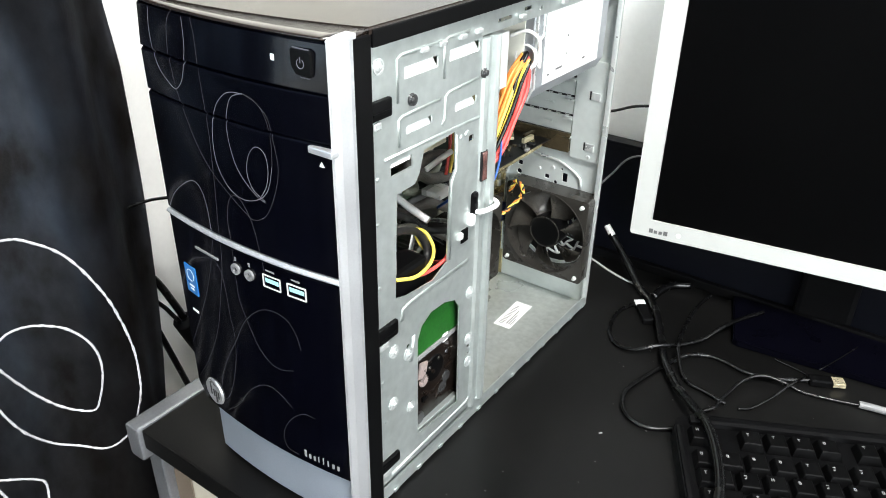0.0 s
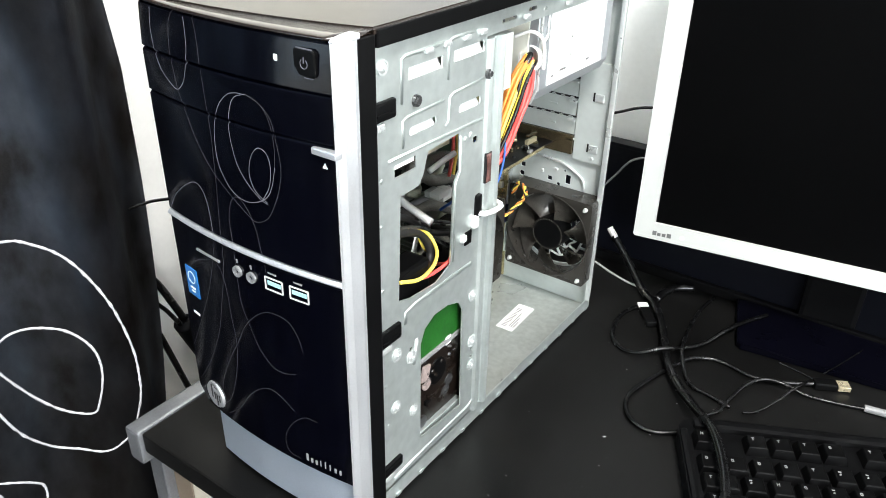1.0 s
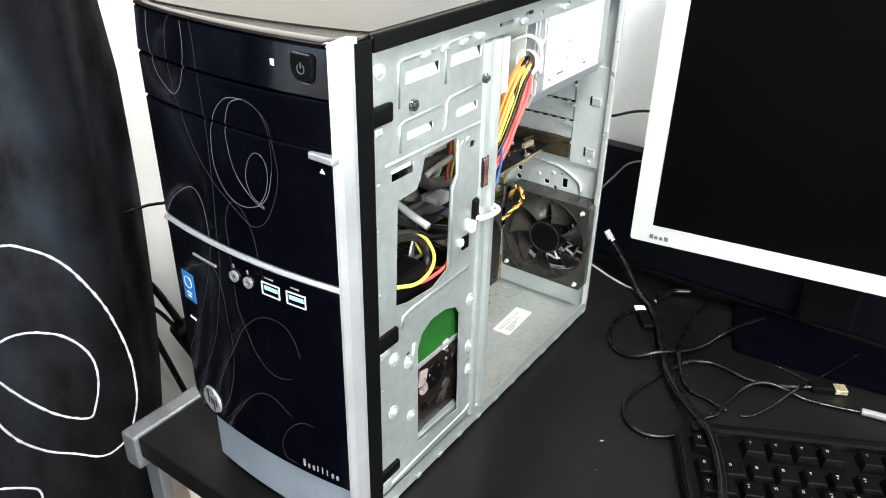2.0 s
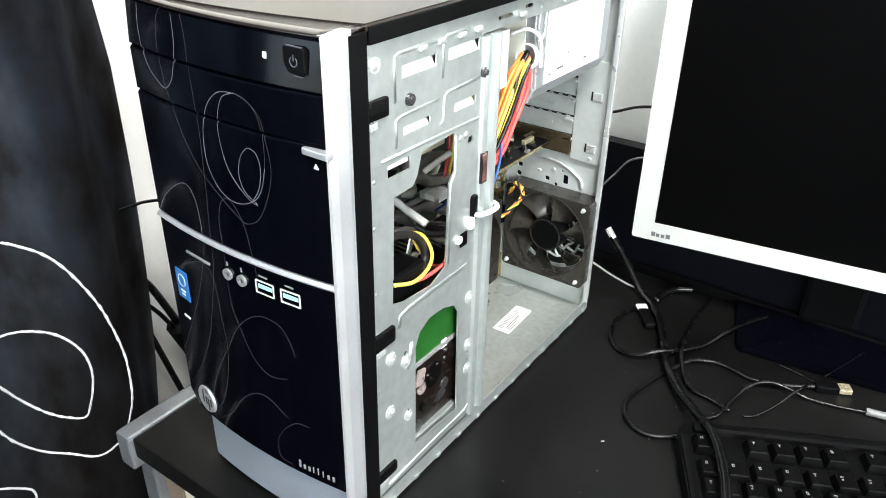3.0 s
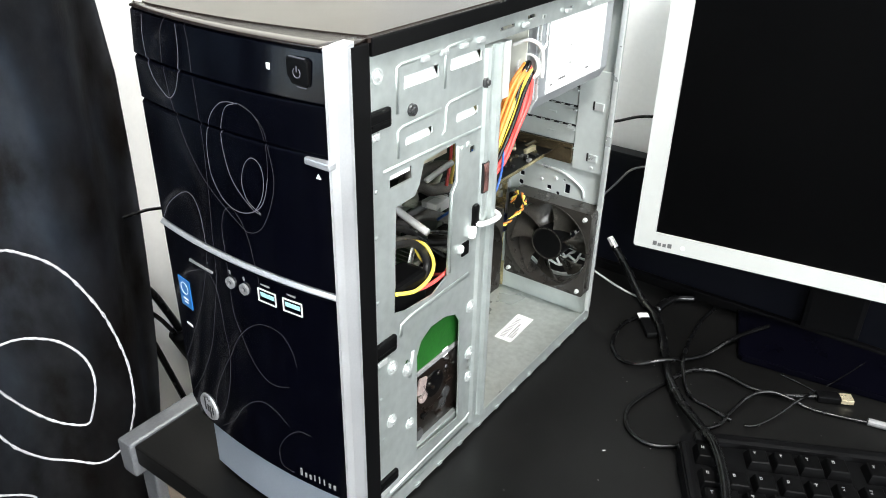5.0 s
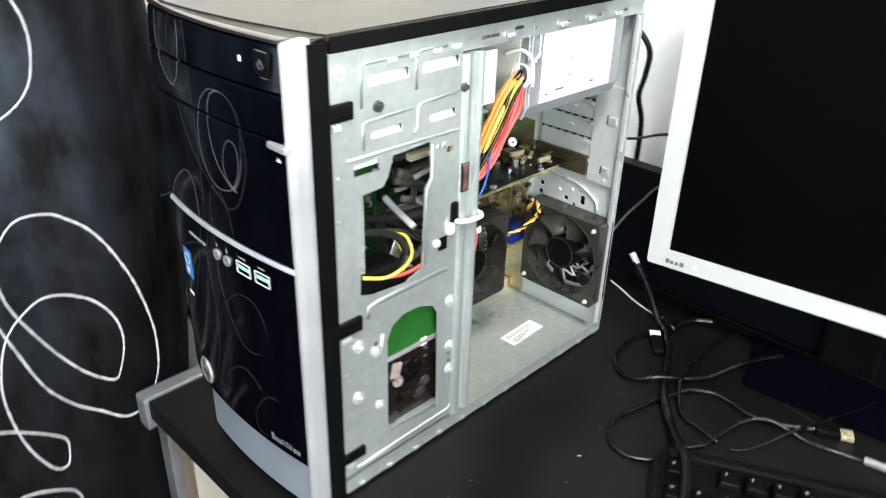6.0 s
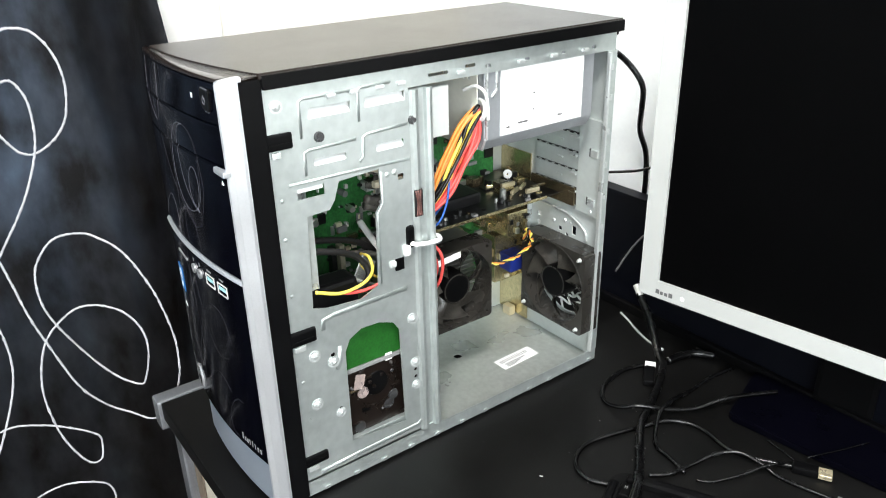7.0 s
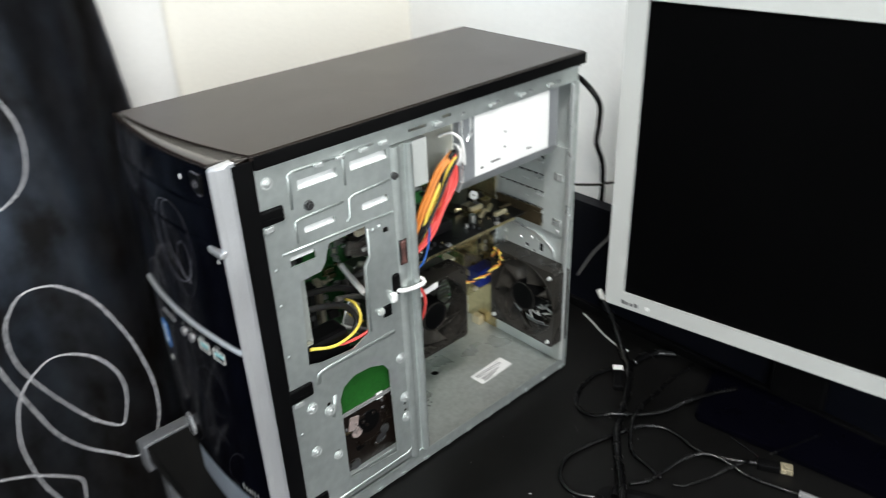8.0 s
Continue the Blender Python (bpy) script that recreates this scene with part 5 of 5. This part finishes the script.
part("slot_flap", one_box((-0.0030, 0.0245, 1.0285), (-0.0012, 0.0465, 1.0325), 0.0006), M_LIT_STEEL, tower)
part("plug", one_box((-0.006, 0.1080, 0.9370), (0.0012, 0.1172, 0.9485), 0.001), M_BLACK, tower, "black wire clip")
part("plug", one_box((-0.004, 0.1205, 0.9550), (0.0030, 0.1285, 0.9760), 0.003), M_BLACK, tower, "black wire clip")
part("plug", one_box((-0.001, 0.1165, 0.9490), (0.0040, 0.1235, 0.9590), 0.003), M_WHITE, tower, "white wire clip")
part("plug", one_box((-0.001, 0.1020, 0.9420), (0.0030, 0.1085, 0.9480), 0.002), M_PALE, tower)
# twisted fan lead
for k, mt in enumerate((M_YELLOW, M_ORANGE, M_CHIP)):
    base = spline([(-0.092, 0.343, 0.868), (-0.083, 0.338, 0.886), (-0.073, 0.337, 0.880), (-0.076, 0.336, 0.868), (-0.088, 0.322, 0.852), (-0.104, 0.304, 0.845), (-0.118, 0.292, 0.852)], 14)
    pts = [q + Vector((0.0013 * math.cos(i * 0.55 + 2.1 * k), 0.0008 * math.cos(i * 0.55 + 2.1 * k), 0.0013 * math.sin(i * 0.55 + 2.1 * k))) for i, q in enumerate(base)]
    part("fan_lead", sweep(bmesh.new(), pts, 0.0011, 6), mt, tower, smooth=True)

# ---- monitor ----
MON = 8.5
monitor = thing("monitor", "silver-grey framed flat monitor, switched off, on a stand", "monitor", at=(0.0265, 0.4085, DESK), rz=MON)
# its own axes: x along the screen, y away, z up
MW, MZ0, MZ1 = 0.425, 0.0905, 0.452
tilt = pose(0, 0, MZ0, 0.2) @ pose(0, 0, -MZ0)
bm = plate(rect(0, MZ0, MW, MZ1, 0.003), [rect(0.0215, MZ0 + 0.0195, MW - 0.0215, MZ1 - 0.0185)], 0, 0.016, "y")
bmesh.ops.transform(bm, matrix=tilt, verts=bm.verts[:])
part("bezel", bm, M_MONITOR, monitor, "silver-grey bezel")
part("screen", one_box((0.0205, 0.004, MZ0 + 0.0185), (MW - 0.0205, 0.012, MZ1 - 0.0175), 0, tilt), M_SCREEN, monitor, "dark blank screen")
part("back_cover", one_box((0.006, 0.0162, MZ0 + 0.004), (MW - 0.006, 0.048, MZ1 - 0.006), 0.012, tilt), M_MONITOR, monitor)
part("neck", one_box((MW / 2 - 0.03, 0.050, 0.0086), (MW / 2 + 0.03, 0.072, 0.22), 0.006), M_BLACK, monitor)
bm = plate([(0.131, -0.0260), (0.136, -0.0300), (0.330, -0.0345), (0.336, -0.0300), (0.352, 0.062), (0.118, 0.062)], [], 0.0006, 0.0079, "z")
bmesh.ops.bevel(bm, geom=[e for e in bm.edges if abs(e.verts[0].co.z - e.verts[1].co.z) < 1e-6 and e.calc_face_angle(0) > 1.0], offset=0.0012, segments=2, affect="EDGES")
part("base", bm, M_FOOT, monitor, "dark navy stand base")
for k, w in enumerate((0.0042, 0.0036, 0.0036, 0.0044)):
    part("maker_bar", one_box((0.0205 + 0.0052 * k, -0.0004, MZ0 + 0.0055), (0.0205 + 0.0052 * k + w, 0.0002, MZ0 + (0.0105 if k in (0, 3) else 0.0092))), M_INK, monitor)
part("power_lamp", disc(bmesh.new(), (0.052, 0.0003, MZ0 + 0.0085), (0, -1, 0), 0.0028, 0.0024, 0.0008, 18), M_WHITE, monitor)

# ---- keyboard ----
keyboard = thing("keyboard", "black plastic computer keyboard with grey printed legends", "keyboard", at=(0.1535, 0.2355, DESK), rz=27.0)
keyboard.matrix_world = keyboard.matrix_world @ Matrix.Scale(1.12, 4)
# its own axes: x along the rows, -y towards the user
bm = plate(rect(0, -0.168, 0.458, 0.0, 0.016, 5), [], 0.001, 0.015, "z")
part("case", bm, M_BLACK, keyboard)
part("rear_ridge", one_box((0.012, -0.014, 0.012), (0.446, -0.002, 0.0205), 0.004), M_BLACK, keyboard)
part("side_rail", one_box((0.0008, -0.155, 0.010), (0.0075, -0.014, 0.0185), 0.003), M_BLACK, keyboard)


def key_mesh(w, d):
    bm = bmesh.new()
    v = []
    for z, ins in ((0.0, 0.0), (0.0065, 0.0022), (0.0072, 0.0030)):
        v.append([bm.verts.new(q) for q in ((ins, -d + ins, z), (w - ins, -d + ins, z), (w - ins, -ins * 0.6, z), (ins, -ins * 0.6, z))])
    for a, b in zip(v, v[1:]):
        for k in range(4):
            bm.faces.new((a[k], a[(k + 1) % 4], b[(k + 1) % 4], b[k]))
    bm.faces.new(v[-1]), bm.faces.new(list(reversed(v[0])))
    bmesh.ops.recalc_face_normals(bm, faces=bm.faces)
    me = bpy.data.meshes.new("key")
    bm.to_mesh(me)
    bm.free()
    me.materials.append(M_KEY)
    return me


legend_meshes = []
for bars in (((0, -0.0014, 0.0030, 0), (0.0002, -0.0054, 0.0022, -0.0040), (0.0016, -0.0042, 0.0024, -0.0028)),
             ((0, -0.0036, 0.0009, 0), (0.0007, -0.0010, 0.0026, 0), (0.0020, -0.0036, 0.0028, -0.0008), (0.0006, -0.0038, 0.0022, -0.0030)),
             ((0.0004, -0.0009, 0.0034, 0), (0.0014, -0.0040, 0.0022, -0.0009)),
             ((0, -0.0040, 0.0008, 0), (0.0008, -0.0024, 0.0024, -0.0016), (0.0022, -0.0040, 0.0030, 0))):
    bm = bmesh.new()
    for x0, y0, x1, y1 in bars:
        box(bm, (x0, y0, 0), (x1, y1, 0.0002))
    me = bpy.data.meshes.new("legend")
    bm.to_mesh(me)
    bm.free()
    me.materials.append(M_LEGEND)
    legend_meshes.append(me)
rnd = random.Random(17)
rows = [(-0.016, [(0, 1)] + [(2 + i, 1) for i in range(4)] + [(6.5 + i, 1) for i in range(4)] + [(11 + i, 1) for i in range(4)] + [(15.3 + i, 1) for i in range(3)]),
        (-0.042, [(i, 1) for i in range(13)] + [(13, 2)] + [(15.3 + i, 1) for i in range(3)] + [(18.6 + i, 1) for i in range(4)]),
        (-0.061, [(0, 1.5)] + [(1.5 + i, 1) for i in range(12)] + [(13.5, 1.5)] + [(15.3 + i, 1) for i in range(3)] + [(18.6 + i, 1) for i in range(4)]),
        (-0.080, [(0, 1.75)] + [(1.75 + i, 1) for i in range(11)] + [(12.75, 2.25)] + [(18.6 + i, 1) for i in range(3)]),
        (-0.099, [(0, 2.25)] + [(2.25 + i, 1) for i in range(10)] + [(12.25, 2.75)] + [(16.3, 1)] + [(18.6 + i, 1) for i in range(4)]),
        (-0.118, [(0, 1.25), (1.25, 1.25), (2.5, 1.25), (3.75, 6), (9.75, 1.25), (11, 1.25), (12.25, 1.25), (13.5, 1.5)] + [(15.3 + i, 1) for i in range(3)] + [(18.6, 2), (20.6, 1)])]
meshes = {}
for y, keys in rows:
    for u, w in keys:
        if w not in meshes:
            meshes[w] = key_mesh(0.019 * w - 0.0012, 0.0178)
        k = new("key", meshes[w])
        k.parent = keyboard
        k.matrix_local = pose(0.0095 + 0.019 * u, y - 0.003, 0.0158 - (y + 0.016) * -0.02)
        g = new("legend", rnd.choice(legend_meshes))
        g.parent = k
        g.matrix_local = pose(0.0050, -0.0045, 0.0072) @ Matrix.Diagonal((0.72, 0.72, 1, 1))

# ---- cables on the desk ----
def cable(name, label, points, r, mat=None, steps=10):
    ob = thing(name, label, "cable")
    part("jacket", tube([(x, y, DESK + r * 1.06 + z) for x, y, z in points], r, steps, 10), mat or M_CABLE, ob, smooth=True)
    return ob


video = cable("video_cable", "thick black video cable with a metal-tipped plug, running over the desk", [(-0.017, 0.4650, 0.046), (-0.004, 0.4625, 0.034), (0.010, 0.4575, 0.021), (0.027, 0.4470, 0.007), (0.044, 0.4340, 0.001), (0.061, 0.4200, 0.001), (0.082, 0.387, 0.001), (0.099, 0.353, 0.001), (0.117, 0.317, 0.003), (0.140, 0.287, 0.004), (0.163, 0.259, 0.012), (0.190, 0.222, 0.025), (0.2115, 0.181, 0.027), (0.226, 0.140, 0.027), (0.242, 0.090, 0.027), (0.262, 0.045, 0.018), (0.285, -0.005, 0.001), (0.300, -0.045, 0.0)], 0.0045)
part("plug_tip", tube([(-0.024, 0.4670, DESK + 0.0590), (-0.019, 0.4657, DESK + 0.0540), (-0.014, 0.4643, DESK + 0.0490)], 0.0040, 4, 12), M_NICKEL, video, "bright metal plug tip")
loop = cable("data_cable", "thin black data cable in a loose loop on the desk", [(0.050, 0.404, 0.001), (0.045, 0.408, 0.0), (0.037, 0.380, 0.0), (0.044, 0.343, 0.0), (0.062, 0.323, 0.0), (0.083, 0.321, 0.004), (0.102, 0.334, 0.010), (0.118, 0.354, 0.006), (0.133, 0.382, 0.003), (0.146, 0.411, 0.0093), (0.158, 0.439, 0.0093), (0.173, 0.466, 0.0093)], 0.0024)
bm = one_box((-0.0060, -0.022, 0.0), (0.0060, 0.010, 0.0075), 0.002)
p = part("plug_body", bm, M_BLACK, loop)
p.matrix_local = pose(0.0600, 0.3985, DESK + 0.0004, 0, 0, 37)
p2 = part("plug_shell", one_box((-0.0060, 0, 0.0), (0.0060, 0.0105, 0.0055), 0.0006), M_WHITE, p, "bright metal plug shell")
p2.matrix_local = pose(0, 0.0105, 0.0003)
cable("branch_cable", "thick black cable running back under the monitor", [(0.058, 0.432, 0.0), (0.060, 0.452, 0.0), (0.067, 0.470, 0.0), (0.084, 0.483, 0.0)], 0.0048)
cable("crossing_lead", "thin black lead crossing the other cables on the desk", [(0.186, 0.297, 0.0), (0.164, 0.303, 0.0), (0.147, 0.306, 0.0), (0.134, 0.318, 0.002), (0.121, 0.341, 0.011), (0.114, 0.373, 0.009), (0.108, 0.407, 0.0), (0.106, 0.447, 0.0), (0.110, 0.482, 0.0)], 0.0021)
cable("short_lead", "thin black lead curling out between the keyboard and the monitor", [(0.198, 0.298, 0.0), (0.208, 0.307, 0.0), (0.220, 0.330, 0.003), (0.229, 0.352, 0.0075), (0.235, 0.366, 0.0080), (0.238, 0.388, 0.0)], 0.0014)
cable("stray_lead", "thin black lead lying before the monitor stand", [(0.205, 0.4005, 0.0), (0.213, 0.3990, 0.0), (0.227, 0.3965, 0.0), (0.241, 0.3925, 0.0)], 0.0011, M_CABLE)
# Thin tube laid where a line of reflected light crosses the stand base.
cable("fine_lead", "fine line standing in for a reflection on the monitor stand", [(0.248, 0.3960, 0.009), (0.252, 0.404, 0.0105), (0.261, 0.430, 0.0093), (0.272, 0.462, 0.0093)], 0.0007, M_CABLE)
cable("grey_lead", "thin grey lead running out from behind the computer", [(-0.055, 0.481, 0.0), (-0.035, 0.473, 0.0), (-0.011, 0.462, 0.0), (0.015, 0.4535, 0.0), (0.036, 0.452, 0.0)], 0.0014, M_PALE)
usb = cable("usb_cable", "black usb cable looped on the desk, with bright metal plug", [(0.163, 0.236, 0.0), (0.140, 0.221, 0.0), (0.122, 0.222, 0.0), (0.108, 0.234, 0.0), (0.101, 0.256, 0.0), (0.106, 0.284, 0.0), (0.116, 0.316, 0.0), (0.128, 0.345, 0.002), (0.145, 0.361, 0.0), (0.163, 0.3625, 0.0), (0.189, 0.3575, 0.0), (0.214, 0.365, 0.0), (0.237, 0.378, 0.001), (0.246, 0.3825, 0.002)], 0.0024)
p = part("plug_body", one_box((-0.022, -0.0060, 0.0), (0.0, 0.0060, 0.008), 0.002), M_BLACK, usb)
p.matrix_local = pose(0.2620, 0.3915, DESK + 0.0005, 0, 0, 28)
p2 = part("plug_shell", plate(rect(-0.006, 0.0013, 0.006, 0.0062, 0.0006), [rect(-0.0036, 0.0036, -0.0012, 0.0052), rect(0.0012, 0.0036, 0.0036, 0.0052)], 0.0003, 0.0115), M_GOLD, p, "bright metal plug shell")
jack = cable("audio_cable", "thin black audio cable with a grey jack plug", [(0.168, 0.268, 0.0), (0.179, 0.284, 0.001), (0.1825, 0.311, 0.0), (0.190, 0.338, 0.004), (0.204, 0.354, 0.0065), (0.224, 0.3590, 0.004), (0.240, 0.3605, 0.0), (0.260, 0.3635, 0.0), (0.284, 0.3705, 0.0), (0.294, 0.3725, 0.001)], 0.0020)
part("jack_body", tube([(0.291, 0.3718, DESK + 0.004), (0.304, 0.3745, DESK + 0.004), (0.321, 0.3775, DESK + 0.004)], 0.0036, 4, 12), M_GREY, jack, "grey jack sleeve")
mains = cable("mains_cable", "black mains cable hanging behind the computer and the navy panel", [(-0.058, 0.3920, 0.349), (-0.062, 0.4300, 0.339), (-0.058, 0.4580, 0.321), (-0.044, 0.4700, 0.296), (-0.050, 0.4800, 0.266), (-0.066, 0.5000, 0.234), (-0.068, 0.5170, 0.203), (-0.069, 0.5225, 0.172), (-0.070, 0.5235, 0.138), (-0.072, 0.5235, 0.058), (-0.074, 0.5235, 0.003)], 0.0033)
part("plug_body", one_box((-0.075, 0.3742, DESK + 0.342), (-0.050, 0.394, DESK + 0.360), 0.003), M_BLACK, mains)
cable("thin_wall_lead", "thin dark lead stretched behind the computer", [(-0.12, 0.470, 0.175), (-0.040, 0.462, 0.200), (0.000, 0.458, 0.216), (0.06, 0.455, 0.225)], 0.0016)
cable("leaning_lead", "thin grey lead leaning against the navy panel", [(-0.075, 0.4880, 0.050), (-0.055, 0.490, 0.088), (-0.036, 0.4915, 0.115), (-0.016, 0.4925, 0.140), (0.02, 0.492, 0.152)], 0.0012, M_GREY)
for pts, r in (([(-0.331, 0.010, 0.160), (-0.332, 0.047, 0.158), (-0.330, 0.075, 0.154), (-0.30, 0.16, 0.14), (-0.26, 0.30, 0.0)], 0.0016),
               ([(-0.390, 0.020, 0.110), (-0.386, 0.055, 0.066), (-0.385, 0.079, 0.032), (-0.385, 0.095, -0.004), (-0.385, 0.106, -0.032), (-0.384, 0.112, -0.050)], 0.0044),
               ([(-0.390, 0.040, 0.040), (-0.386, 0.066, 0.019), (-0.385, 0.083, -0.003), (-0.385, 0.092, -0.019), (-0.385, 0.102, -0.038), (-0.384, 0.110, -0.052)], 0.0026),
               ([(-0.385, 0.060, 0.006), (-0.385, 0.071, -0.032), (-0.385, 0.082, -0.073), (-0.385, 0.095, -0.123), (-0.384, 0.105, -0.165), (-0.382, 0.112, -0.230)], 0.0038)):
    cable("wall_cable", "black cable hanging by the wall behind the curtain", pts, r)
plug = thing("wall_plug", "black moulded plug hanging on cables behind the curtain", "plug")
part("plug_body", tube([(-0.384, 0.104, DESK - 0.030), (-0.384, 0.112, DESK - 0.050), (-0.383, 0.122, DESK - 0.075), (-0.382, 0.132, DESK - 0.100)], 0.0125, 4, 12), M_BLACK, plug, smooth=True)
crumb = finish("crumb", one_box((0, 0, 0), (0.0032, 0.0007, 0.0006), 0.0002), M_PAPER)
crumb.matrix_world = pose(0.105, 0.189, DESK + 0.0002, 0, 0, 40)
tagged(crumb, "tiny white crumb lying on the desk", "crumb")

dust = bmesh.new()
rnd = random.Random(5)
for k in range(60):
    x, y = rnd.uniform(0.03, 0.34), rnd.uniform(-0.04, 0.36)
    r = rnd.uniform(0.00025, 0.0006)
    box(dust, (x, y, DESK + 0.0002), (x + r * rnd.uniform(1, 3), y + r, DESK + 0.0005))
dust = finish("dust_specks", dust, M_GREY)
tagged(dust, "scattered pale dust specks on the black desk", "dust", kind="stuff")
